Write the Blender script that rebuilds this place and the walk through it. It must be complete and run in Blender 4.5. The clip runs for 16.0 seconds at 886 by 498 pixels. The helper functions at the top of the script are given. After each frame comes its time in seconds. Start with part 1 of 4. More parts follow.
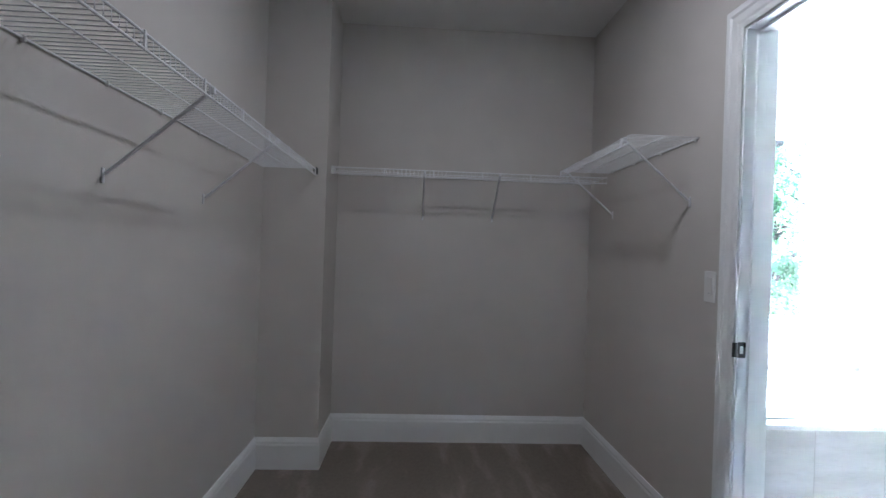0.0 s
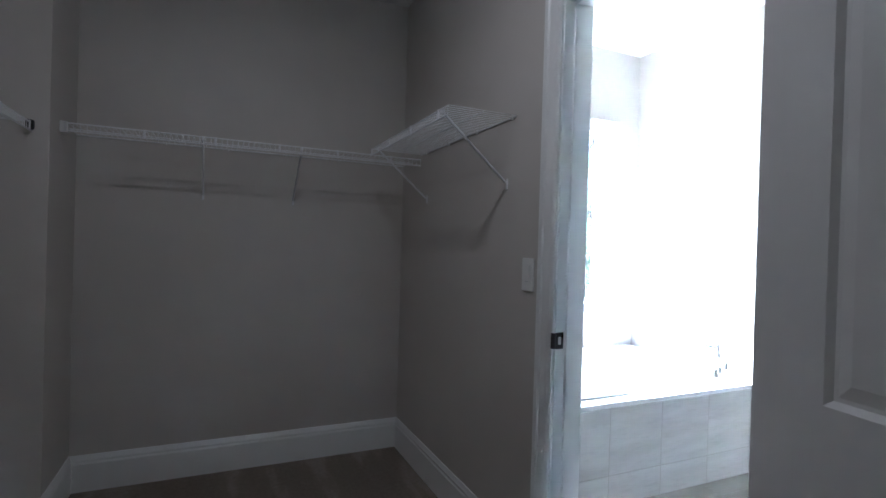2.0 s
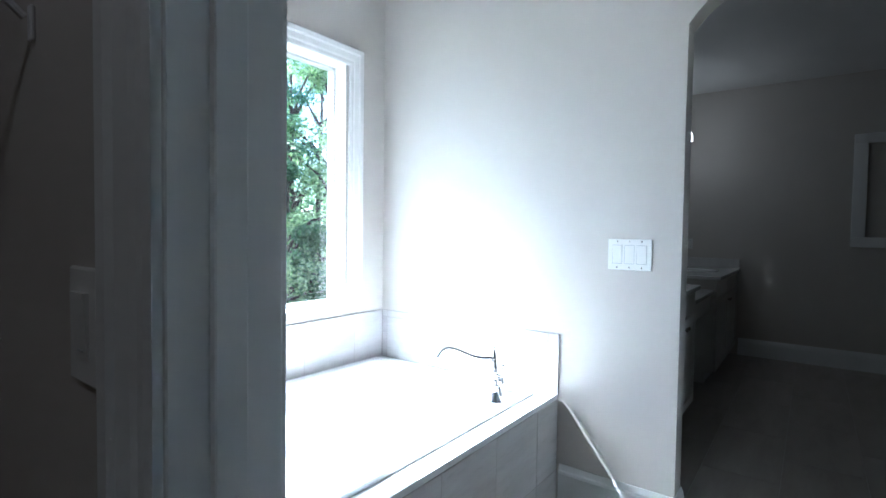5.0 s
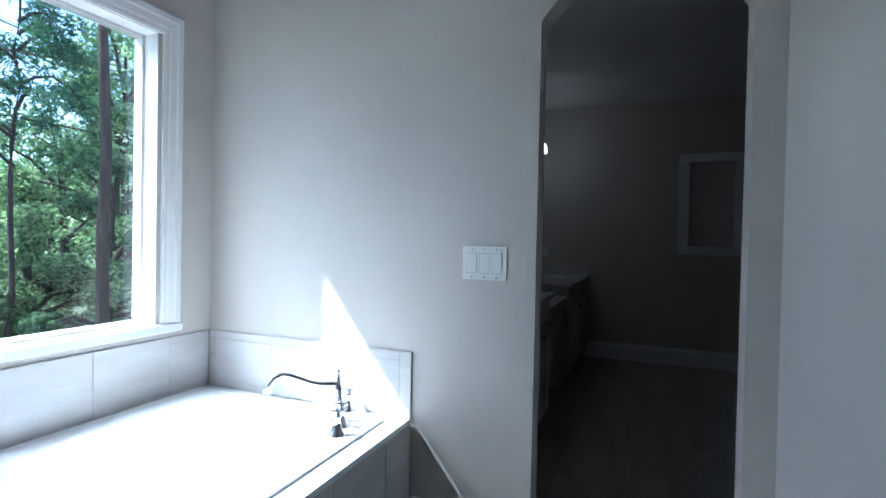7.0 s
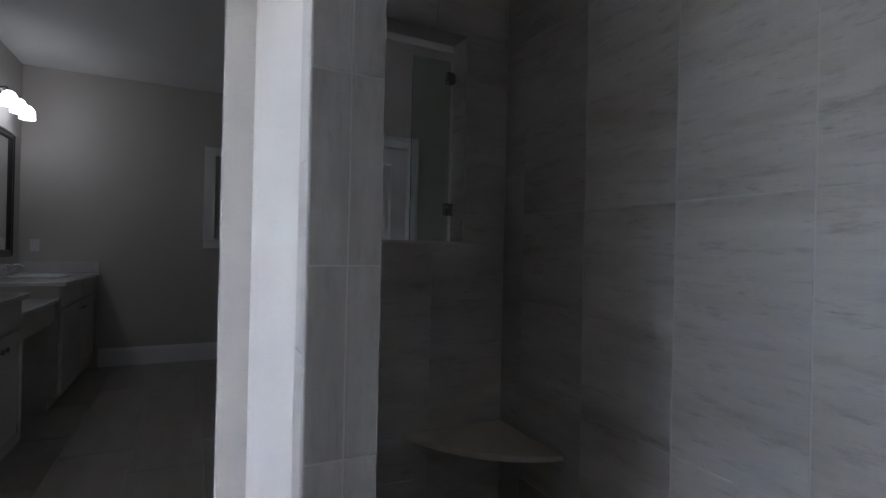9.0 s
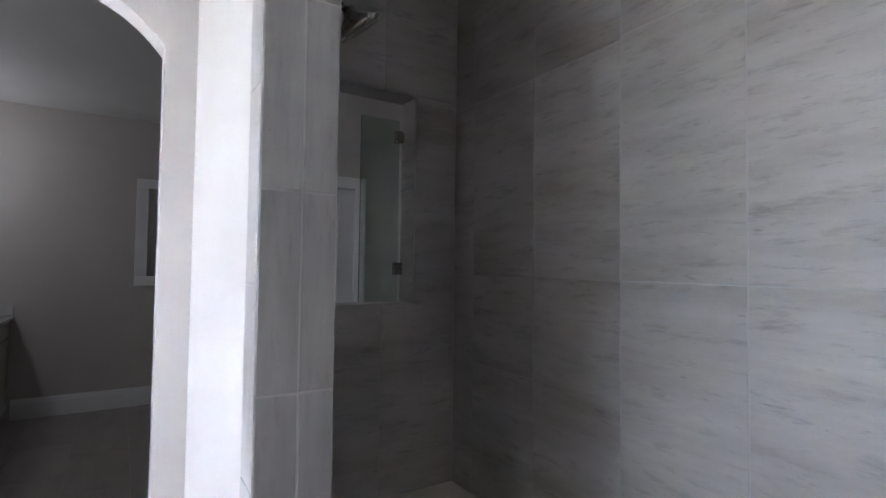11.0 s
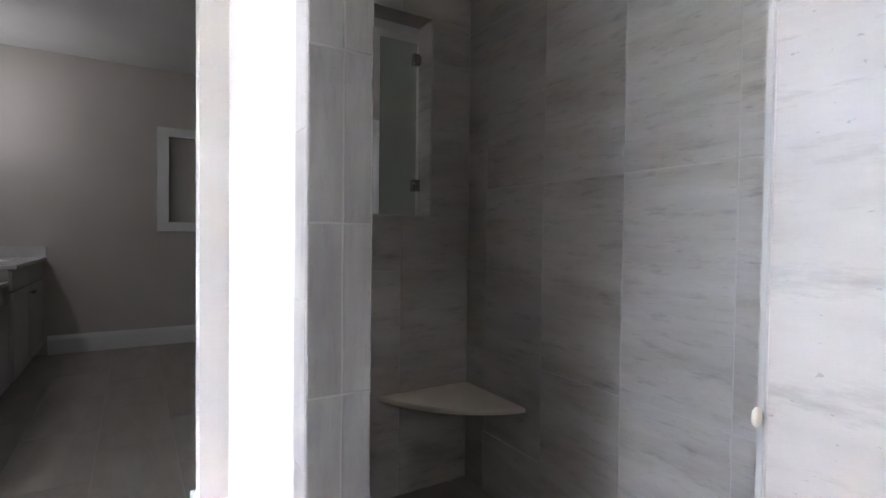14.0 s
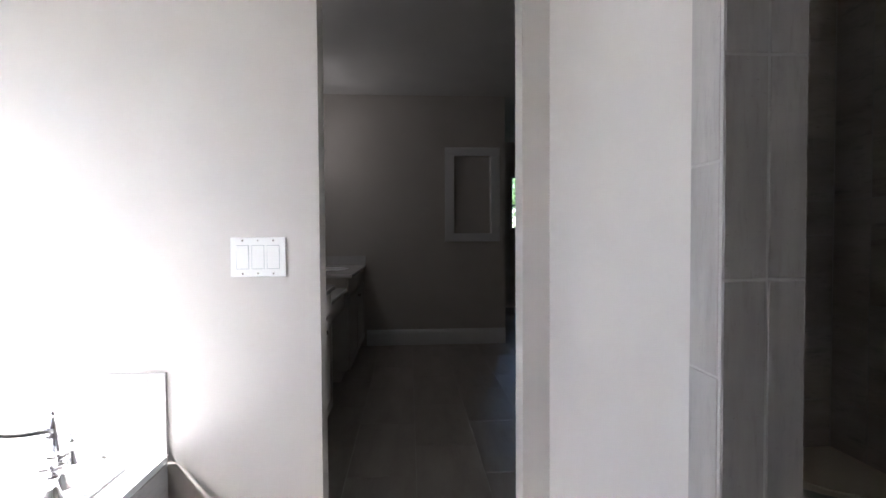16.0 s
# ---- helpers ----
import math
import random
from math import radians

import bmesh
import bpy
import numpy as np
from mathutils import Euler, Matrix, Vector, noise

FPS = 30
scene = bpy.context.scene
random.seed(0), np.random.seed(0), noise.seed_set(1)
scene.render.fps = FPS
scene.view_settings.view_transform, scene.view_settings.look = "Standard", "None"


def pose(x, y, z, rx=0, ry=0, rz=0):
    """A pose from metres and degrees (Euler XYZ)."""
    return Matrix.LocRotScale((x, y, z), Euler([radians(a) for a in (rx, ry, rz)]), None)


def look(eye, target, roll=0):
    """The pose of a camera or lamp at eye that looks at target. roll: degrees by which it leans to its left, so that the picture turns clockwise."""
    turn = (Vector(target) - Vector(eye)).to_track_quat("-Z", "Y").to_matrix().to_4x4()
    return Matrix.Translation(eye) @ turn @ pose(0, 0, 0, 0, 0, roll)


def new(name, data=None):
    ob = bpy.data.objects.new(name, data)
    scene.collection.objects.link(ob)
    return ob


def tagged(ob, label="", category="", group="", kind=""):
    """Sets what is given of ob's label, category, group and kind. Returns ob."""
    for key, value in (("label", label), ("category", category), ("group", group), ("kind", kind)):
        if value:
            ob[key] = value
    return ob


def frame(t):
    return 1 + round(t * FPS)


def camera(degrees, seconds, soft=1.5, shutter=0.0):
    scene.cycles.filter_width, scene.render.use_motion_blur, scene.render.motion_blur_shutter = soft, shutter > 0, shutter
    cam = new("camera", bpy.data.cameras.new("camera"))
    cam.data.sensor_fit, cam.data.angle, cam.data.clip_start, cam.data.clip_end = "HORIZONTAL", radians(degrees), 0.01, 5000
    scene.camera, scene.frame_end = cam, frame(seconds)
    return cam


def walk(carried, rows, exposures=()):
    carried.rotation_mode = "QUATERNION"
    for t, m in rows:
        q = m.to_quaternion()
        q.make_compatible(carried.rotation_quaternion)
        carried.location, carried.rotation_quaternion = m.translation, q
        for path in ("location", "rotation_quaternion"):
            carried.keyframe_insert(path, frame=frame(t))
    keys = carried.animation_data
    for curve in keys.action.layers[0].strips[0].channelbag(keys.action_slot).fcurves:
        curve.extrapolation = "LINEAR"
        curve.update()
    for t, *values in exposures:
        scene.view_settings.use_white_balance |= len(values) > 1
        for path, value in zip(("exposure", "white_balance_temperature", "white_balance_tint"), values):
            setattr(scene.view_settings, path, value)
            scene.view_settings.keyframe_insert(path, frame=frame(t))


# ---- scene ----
cam = camera(83.2, 16.0)

PATH = [
    (0, (-1.157, -3.225, 1.313), (-1.048, -1.228, 1.315), 1.9),
    (0.5, (-1.212, -3.251, 1.301), (-0.892, -1.276, 1.302), 1.7),
    (1, (-1.24, -3.223, 1.318), (-0.676, -1.304, 1.318), 1.6),
    (1.5, (-1.127, -3.1, 1.292), (-0.422, -1.228, 1.284), 1.6),
    (2, (-1.043, -2.86, 1.298), (-0.217, -1.038, 1.285), 1.7),
    (2.5, (-0.964, -2.612, 1.288), (-0.118, -0.8, 1.266), 1.7),
    (3, (-0.873, -2.37, 1.301), (0.109, -0.628, 1.274), 1.3),
    (3.5, (-0.651, -2.224, 1.308), (0.53, -0.61, 1.285), 0.7),
    (4, (-0.46, -2.105, 1.284), (0.931, -0.668, 1.268), 0.8),
    (4.2, (-0.403, -2.049, 1.297), (1.057, -0.683, 1.264), 0.8),
    (6.3, (0.104, -1.825, 1.307), (1.783, -0.739, 1.265), 0.9),
    (6.5, (0.114, -1.83, 1.299), (1.814, -0.777, 1.267), 0.9),
    (7, (0.136, -1.847, 1.299), (1.992, -1.103, 1.269), 1.2),
    (7.5, (0.126, -1.888, 1.283), (2.105, -1.595, 1.269), 1.3),
    (7.8, (0.144, -1.922, 1.247), (2.143, -1.886, 1.258), 0.9),
    (8, (0.122, -1.961, 1.282), (2.115, -2.126, 1.271), 1.3),
    (8.5, (0.113, -2.004, 1.269), (2.033, -2.564, 1.263), 1.5),
    (8.6, (0.122, -2.027, 1.255), (2.024, -2.647, 1.26), 1.6),
    (9, (0.173, -2.089, 1.245), (1.961, -2.987, 1.249), 1.3),
    (9.5, (0.202, -2.099, 1.294), (1.891, -3.169, 1.3), 1.1),
    (10, (0.198, -2.088, 1.399), (1.874, -3.18, 1.408), 1.0),
    (12.5, (0.19, -2.073, 1.453), (1.877, -3.132, 1.631), 0.3),
    (13, (0.174, -2.085, 1.334), (1.871, -3.144, 1.34), 0.5),
    (13.5, (0.11, -2.038, 1.213), (1.805, -3.098, 1.164), 0.7),
    (14, (0.084, -1.974, 1.186), (1.783, -3.029, 1.136), 0.7),
    (14.5, (0.033, -1.894, 1.183), (1.855, -2.717, 1.144), 0.4),
    (15, (0.039, -1.82, 1.226), (1.989, -2.266, 1.183), 0.1),
    (15.5, (0.146, -1.764, 1.28), (2.134, -1.973, 1.221), -0.2),
    (16, (0.32, -1.77, 1.287), (2.315, -1.905, 1.23), -0.35),
]

EXPOSURES = [(0, 5.5, 5000, 7), (0.5, 5.35, 4970, 7), (1.5, 4.95, 4930, 6), (2.5, 4.2, 5000, 7), (3.5, 3.55, 5050, 7), (4.2, 3.35, 5100, 6), (6.3, 2.17, 4900, 4), (7.5, 1.83, 4950, 6), (8.5, 2.05, 5150, 11),
             (9, 3.2, 5420, 13), (10, 3.97, 5480, 15), (12.5, 4.3, 5620, 16), (13.5, 4.43, 5720, 15), (14, 4.4, 5740, 15), (15, 3.53, 5850, 17), (16, 3.05, 5950, 17)]
walk(cam, [(t, look(eye, target, roll)) for t, eye, target, roll in PATH], EXPOSURES)

# ---- light ----
SUN = Vector((-1.0, 2.207, 2.838)).normalized()
world = bpy.data.worlds.new("world")
scene.world = world
world.use_nodes = True
sky = world.node_tree.nodes.new("ShaderNodeTexSky")
sky.sky_type, sky.sun_disc = "NISHITA", False
sky.sun_elevation = math.asin(SUN.z)
sky.sun_rotation = math.atan2(SUN.x, SUN.y)
back = world.node_tree.nodes["Background"]
world.node_tree.links.new(sky.outputs[0], back.inputs[0])
back.inputs[1].default_value = 0.15

sun = new("sun", bpy.data.lights.new("sun", "SUN"))
sun.data.energy, sun.data.angle, sun.data.color = 3.6, radians(0.5), (1.0, 0.95, 0.88)
sun.matrix_world = look((0, 0, 8), Vector((0, 0, 8)) - SUN)


lamp = new("closet_lamp_light", bpy.data.lights.new("closet_lamp_light", "AREA"))
lamp.data.shape, lamp.data.size, lamp.data.energy, lamp.data.color = "DISK", 0.10, 0.23, (1.0, 0.86, 0.74)
lamp.matrix_world = look((-0.87, -1.55, 2.745), (-0.87, -1.55, 0))
for i, lx in enumerate((2.82, 3.30, 5.21, 5.69)):
    l = new("vanity_bulb_light", bpy.data.lights.new("vanity_bulb_light", "POINT"))
    l.data.energy, l.data.color, l.data.shadow_soft_size = 0.038, (1.0, 0.91, 0.82), 0.05
    l.location = (lx, -0.80, 2.22)


# ---- materials ----
def mat(name):
    m = bpy.data.materials.new(name)
    m.use_nodes = True
    return m, m.node_tree.nodes, m.node_tree.links, m.node_tree.nodes["Principled BSDF"]


def coords(nt, ln, scale=(1, 1, 1), rnd=0.0):
    tc = nt.new("ShaderNodeNewGeometry")
    mp = nt.new("ShaderNodeMapping")
    mp.inputs["Scale"].default_value = scale
    ln.new(tc.outputs["Position"], mp.inputs["Vector"])
    if rnd:
        oi = nt.new("ShaderNodeObjectInfo")
        sc = nt.new("ShaderNodeMath")
        sc.operation = "MULTIPLY"
        sc.inputs[1].default_value = rnd
        ln.new(oi.outputs["Random"], sc.inputs[0])
        cb = nt.new("ShaderNodeCombineXYZ")
        ln.new(sc.outputs[0], cb.inputs[0])
        ln.new(sc.outputs[0], cb.inputs[1])
        ln.new(sc.outputs[0], cb.inputs[2])
        ln.new(cb.outputs[0], mp.inputs["Location"])
    return mp.outputs[0]


def noise_tex(nt, ln, vec, scale, detail=4, rough=0.55):
    n = nt.new("ShaderNodeTexNoise")
    n.inputs["Scale"].default_value, n.inputs["Detail"].default_value, n.inputs["Roughness"].default_value = scale, detail, rough
    ln.new(vec, n.inputs["Vector"])
    return n.outputs["Fac"]


def ramp(nt, ln, fac, stops):
    r = nt.new("ShaderNodeValToRGB")
    while len(r.color_ramp.elements) < len(stops):
        r.color_ramp.elements.new(0.5)
    for e, (p, c) in zip(r.color_ramp.elements, stops):
        e.position, e.color = p, (*c, 1)
    ln.new(fac, r.inputs["Fac"])
    return r.outputs["Color"]


def bump(nt, ln, fac, bsdf, strength, dist=0.002):
    b = nt.new("ShaderNodeBump")
    b.inputs["Strength"].default_value, b.inputs["Distance"].default_value = strength, dist
    ln.new(fac, b.inputs["Height"])
    ln.new(b.outputs[0], bsdf.inputs["Normal"])


def mix(nt, ln, fac, a, b, mode="MULTIPLY"):
    m = nt.new("ShaderNodeMix")
    m.data_type, m.blend_type = "RGBA", mode
    if isinstance(fac, float):
        m.inputs[0].default_value = fac
    else:
        ln.new(fac, m.inputs[0])
    for sock, v in ((m.inputs[6], a), (m.inputs[7], b)):
        if isinstance(v, tuple):
            sock.default_value = (*v, 1)
        else:
            ln.new(v, sock)
    return m.outputs[2]


def paint(name, colour, rough=0.6, vary=0.04, grain=0.15):
    m, nt, ln, b = mat(name)
    v = coords(nt, ln)
    lo = tuple(c * (1 - vary) for c in colour)
    hi = tuple(min(1, c * (1 + vary)) for c in colour)
    col = ramp(nt, ln, noise_tex(nt, ln, v, 1.7, 3), [(0.3, lo), (0.7, hi)])
    ln.new(col, b.inputs["Base Color"])
    b.inputs["Roughness"].default_value = rough
    bump(nt, ln, noise_tex(nt, ln, v, 260, 3), b, grain, 0.001)
    return m


WALL = paint("wall_paint", (0.555, 0.522, 0.484), 0.55, 0.03, 0.3)
CEIL = paint("ceiling_paint", (0.74, 0.73, 0.71), 0.8, 0.03, 0.6)
TRIM = paint("trim_paint", (0.80, 0.80, 0.79), 0.32, 0.02, 0.06)
DOORP = paint("door_paint", (0.76, 0.755, 0.745), 0.4, 0.03, 0.12)
SWITCH = paint("switch_plastic", (0.80, 0.80, 0.78), 0.25, 0.01, 0.0)
ACRYL = paint("tub_acrylic", (0.84, 0.85, 0.86), 0.12, 0.01, 0.0)
WIREP = paint("wire_coating", (0.78, 0.78, 0.79), 0.35, 0.03, 0.0)
SEATM = paint("cream_solid_surface", (0.68, 0.61, 0.50), 0.3, 0.05, 0.05)
CABM = paint("cabinet_paint", (0.50, 0.475, 0.44), 0.4, 0.06, 0.1)
GROUT = paint("grout", (0.44, 0.425, 0.405), 0.85, 0.08, 0.4)
FRAME = paint("mirror_frame_bronze", (0.035, 0.030, 0.028), 0.3, 0.2, 0.05)
# near black: cable colour, and painted shade inside the hollow rod end
DARK = paint("dark_void", (0.02, 0.02, 0.02), 0.7, 0.1, 0.1)
VINYL = paint("window_vinyl", (0.72, 0.71, 0.69), 0.3, 0.02, 0.0)


def tile_mat(name, colours, streak, rough=0.35, rnd=9.0, sx=1.0, vein=0.22, pit=0.10):
    m, nt, ln, b = mat(name)
    v = coords(nt, ln, streak, rnd)
    n1 = noise_tex(nt, ln, v, 2.2 * sx, 8, 0.62)
    base = ramp(nt, ln, n1, [(0.32, colours[0]), (0.5, colours[1]), (0.68, colours[2])])
    n2 = noise_tex(nt, ln, v, 9.0 * sx, 10, 0.7)
    veins = ramp(nt, ln, n2, [(0.30, (1 - vein, 1 - vein, 1 - 1.05 * vein)), (0.46, (1, 1, 1)), (0.63, (1, 1, 1)), (0.70, (1.0, 0.98, 0.95))])
    col = mix(nt, ln, 0.85, base, veins)
    n4 = noise_tex(nt, ln, coords(nt, ln, (streak[0] * 2, streak[1] * 2, streak[2] * 2), rnd), 11.0 * sx, 5, 0.65)
    dashes = ramp(nt, ln, n4, [(0.30, (1 - 0.75 * vein, 1 - 0.78 * vein, 1 - 0.85 * vein)), (0.385, (1, 1, 1)), (0.70, (1, 1, 1)), (0.78, (1.0, 0.97, 0.93))])
    col = mix(nt, ln, 0.8, col, dashes)
    v3 = coords(nt, ln, (1, 1, 2.2), rnd)
    pits = ramp(nt, ln, noise_tex(nt, ln, v3, 120, 3), [(0.28, (1 - 2 * pit,) * 3), (0.31, (1, 1, 1))])
    ln.new(mix(nt, ln, 0.8, col, pits), b.inputs["Base Color"])
    b.inputs["Roughness"].default_value = rough
    bump(nt, ln, n2, b, 0.18, 0.002)
    return m


TILE = tile_mat("stone_tile_horizontal_vein", [(0.345, 0.302, 0.260), (0.425, 0.388, 0.350), (0.485, 0.455, 0.420)], (0.8, 0.8, 4.0), 0.36, 9.0, 0.9, 0.36, 0.18)
TILEV = tile_mat("stone_tile_vertical_vein", [(0.31, 0.29, 0.27), (0.36, 0.34, 0.32), (0.41, 0.39, 0.37)], (5.0, 5.0, 0.8), 0.36, 9.0, 1.2, 0.20, 0.14)
TILEL = tile_mat("pale_stone_tile", [(0.50, 0.49, 0.48), (0.56, 0.55, 0.54), (0.62, 0.61, 0.60)], (0.8, 0.8, 5.0), 0.3, 9.0, 1.0, 0.16, 0.06)
TILEF = tile_mat("floor_tile", [(0.270, 0.245, 0.215), (0.315, 0.288, 0.258), (0.355, 0.330, 0.300)], (0.7, 3.0, 1.0), 0.38, 9.0, 1.0, 0.12, 0.05)
TEDGE = paint("tile_body", (0.70, 0.66, 0.645), 0.6, 0.03, 0.05)
PEBBLE = tile_mat("shower_floor_mosaic", [(0.12, 0.115, 0.105), (0.17, 0.165, 0.15), (0.22, 0.21, 0.20)], (1, 1, 1), 0.5, 5.0, 3.0)
COUNTER = tile_mat("pale_marble_counter", [(0.60, 0.59, 0.58), (0.65, 0.64, 0.63), (0.69, 0.68, 0.67)], (1, 2, 1), 0.12, 0.0, 1.0, 0.06, 0.02)


def metal(name, colour, rough):
    m, nt, ln, b = mat(name)
    b.inputs["Base Color"].default_value = (*colour, 1)
    b.inputs["Metallic"].default_value = 1.0
    v = coords(nt, ln)
    r = ramp(nt, ln, noise_tex(nt, ln, v, 30, 2), [(0.3, (rough * 0.7,) * 3), (0.7, (rough * 1.3,) * 3)])
    ln.new(r, b.inputs["Roughness"])
    return m


CHROME = metal("chrome", (0.75, 0.76, 0.78), 0.08)
NICKEL = metal("brushed_nickel", (0.42, 0.39, 0.36), 0.25)
BRONZE = metal("dark_strike_metal", (0.10, 0.10, 0.105), 0.35)
m, nt, ln, b = mat("mirror_glass")
b.inputs["Base Color"].default_value, b.inputs["Metallic"].default_value, b.inputs["Roughness"].default_value = (0.88, 0.9, 0.9, 1), 1.0, 0.02
MIRROR = m


def glass(name, tint, rough=0.0):
    m, nt, ln, b = mat(name)
    b.inputs["Base Color"].default_value = (*tint, 1)
    b.inputs["Transmission Weight"].default_value = 1.0
    b.inputs["Roughness"].default_value = rough
    b.inputs["IOR"].default_value = 1.45
    return m


GLASS = glass("clear_pane", (0.97, 0.99, 0.98))
GREENGLASS = glass("green_tinted_glass", (0.70, 0.775, 0.72))


def glow(name, colour, strength):
    m, nt, ln, b = mat(name)
    b.inputs["Base Color"].default_value = (0.8, 0.8, 0.78, 1)
    b.inputs["Emission Color"].default_value = (*colour, 1)
    b.inputs["Emission Strength"].default_value = strength
    return m


SHADE = glow("lit_frosted_shade", (1.0, 0.95, 0.88), 0.55)
GLOBE = glow("lit_frosted_globe", (1.0, 0.92, 0.84), 0.3)

m, nt, ln, b = mat("carpet")
v = coords(nt, ln)
sweeps = noise_tex(nt, ln, coords(nt, ln, (4.6, 1.15, 1.0)), 1.1, 3, 0.5)
tracks = ramp(nt, ln, sweeps, [(0.40, (0.68, 0.66, 0.63)), (0.52, (0.73, 0.71, 0.68)), (0.60, (0.95, 0.94, 0.92)), (0.70, (1, 1, 1))])
tufts = ramp(nt, ln, noise_tex(nt, ln, v, 45, 5, 0.7), [(0.35, (0.80, 0.79, 0.78)), (0.65, (1, 1, 1))])
fib = mix(nt, ln, 1.0, ramp(nt, ln, noise_tex(nt, ln, v, 330, 4), [(0.3, (0.245, 0.205, 0.168)), (0.7, (0.42, 0.368, 0.312))]), tufts)
ln.new(mix(nt, ln, 1.0, fib, tracks), b.inputs["Base Color"])
b.inputs["Roughness"].default_value = 0.95
bump(nt, ln, noise_tex(nt, ln, v, 240, 4), b, 0.9, 0.006)
CARPET = m


def leafy(name, lo, hi):
    m, nt, ln, b = mat(name)
    g = nt.new("ShaderNodeNewGeometry")
    col = ramp(nt, ln, g.outputs["Random Per Island"], [(0.0, lo), (1.0, hi)])
    ln.new(col, b.inputs["Base Color"])
    b.inputs["Roughness"].default_value = 0.45
    tr = nt.new("ShaderNodeBsdfTranslucent")
    ln.new(mix(nt, ln, 1.0, col, (1.55, 1.85, 1.35)), tr.inputs["Color"])
    mx = nt.new("ShaderNodeMixShader")
    mx.inputs[0].default_value = 0.58
    ln.new(b.outputs[0], mx.inputs[1])
    ln.new(tr.outputs[0], mx.inputs[2])
    ln.new(mx.outputs[0], nt["Material Output"].inputs["Surface"])
    return m


LEAF = leafy("broadleaf_foliage", (0.05, 0.095, 0.048), (0.31, 0.355, 0.20))
# darker copy of the foliage, with shade put into the leaf colour
LEAFD = leafy("shaded_foliage", (0.03, 0.065, 0.032), (0.13, 0.185, 0.10))
NEEDLE = leafy("pine_needles", (0.028, 0.062, 0.040), (0.065, 0.115, 0.070))
m, nt, ln, b = mat("pine_bark")
v = coords(nt, ln, (6, 6, 1.4))
n = noise_tex(nt, ln, v, 3, 7, 0.7)
ln.new(ramp(nt, ln, n, [(0.35, (0.025, 0.017, 0.013)), (0.65, (0.095, 0.060, 0.044))]), b.inputs["Base Color"])
b.inputs["Roughness"].default_value = 0.9
bump(nt, ln, n, b, 0.9, 0.03)
BARK = m
m, nt, ln, b = mat("forest_ground")
v = coords(nt, ln)
ln.new(ramp(nt, ln, noise_tex(nt, ln, v, 0.7, 8, 0.7), [(0.35, (0.03, 0.05, 0.02)), (0.65, (0.13, 0.12, 0.06))]), b.inputs["Base Color"])
b.inputs["Roughness"].default_value = 0.95
GROUND = m
POLEM = paint("weathered_pole_wood", (0.10, 0.085, 0.07), 0.85, 0.2, 0.5)
GREYM = paint("grey_metal_and_gap_shade", (0.42, 0.44, 0.45), 0.4, 0.05, 0.05)


# ---- mesh helpers ----
def finish(name, bm, material, parent=None, label="", smooth=False):
    me = bpy.data.meshes.new(name)
    bmesh.ops.recalc_face_normals(bm, faces=bm.faces[:])
    if smooth:
        for f in bm.faces:
            f.smooth = True
    bm.to_mesh(me)
    bm.free()
    for mm in (material if isinstance(material, (list, tuple)) else [material]):
        me.materials.append(mm)
    ob = new(name, me)
    if parent is not None:
        ob.parent = parent
    if label:
        ob["label"] = label
    return ob


def part(name, bm, material, parent, label="", smooth=False):
    return finish(name, bm, material, parent, label, smooth)


def empty(name, loc, label, category, group="", kind="", rz=0):
    ob = new(name)
    ob.matrix_world = pose(*loc, 0, 0, rz)
    return tagged(ob, label, category, group, kind)


def add_box(bm, lo, hi, bevel=0.0, seg=1, mi=0):
    c = [(a + b) / 2 for a, b in zip(lo, hi)]
    s = [abs(b - a) for a, b in zip(lo, hi)]
    r = bmesh.ops.create_cube(bm, size=1.0, matrix=Matrix.Translation(c) @ Matrix.Diagonal((*s, 1)))
    vs = r["verts"]
    if mi:
        for f in {f for v in vs for f in v.link_faces}:
            f.material_index = mi
    if bevel:
        es = list({e for v in vs for e in v.link_edges})
        bmesh.ops.bevel(bm, geom=es, offset=bevel, segments=seg, affect="EDGES", profile=0.5)


def box(lo, hi, bevel=0.0, seg=1):
    bm = bmesh.new()
    add_box(bm, lo, hi, bevel, seg)
    return bm


def add_tube(bm, pts, r, sides=8, cap=True, radii=None):
    pts = [Vector(p) for p in pts]
    rings = []
    up = Vector((0, 0, 1))
    for i, p in enumerate(pts):
        d = (pts[min(i + 1, len(pts) - 1)] - pts[max(i - 1, 0)]).normalized()
        a = d.cross(up)
        if a.length < 0.05:
            a = d.cross(Vector((1, 0, 0)))
        a.normalize()
        b2 = d.cross(a).normalized()
        rr = radii[i] if radii else r
        rings.append([bm.verts.new(p + (a * math.cos(k * math.tau / sides) + b2 * math.sin(k * math.tau / sides)) * rr) for k in range(sides)])
    for r0, r1 in zip(rings, rings[1:]):
        for k in range(sides):
            bm.faces.new((r0[k], r0[(k + 1) % sides], r1[(k + 1) % sides], r1[k]))
    if cap:
        bm.faces.new(rings[0][::-1])
        bm.faces.new(rings[-1])


def tube(pts, r, sides=8, radii=None):
    bm = bmesh.new()
    add_tube(bm, pts, r, sides, True, radii)
    return bm


def lathe(profile, seg=24, loc=(0, 0, 0)):
    """Profile: (radius, z) pairs, turned about z."""
    bm = bmesh.new()
    rings = [[bm.verts.new((loc[0] + r * math.cos(k * math.tau / seg), loc[1] + r * math.sin(k * math.tau / seg), loc[2] + z)) for k in range(seg)] for r, z in profile]
    for r0, r1 in zip(rings, rings[1:]):
        for k in range(seg):
            bm.faces.new((r0[k], r0[(k + 1) % seg], r1[(k + 1) % seg], r1[k]))
    bm.faces.new(rings[0][::-1])
    bm.faces.new(rings[-1])
    return bm


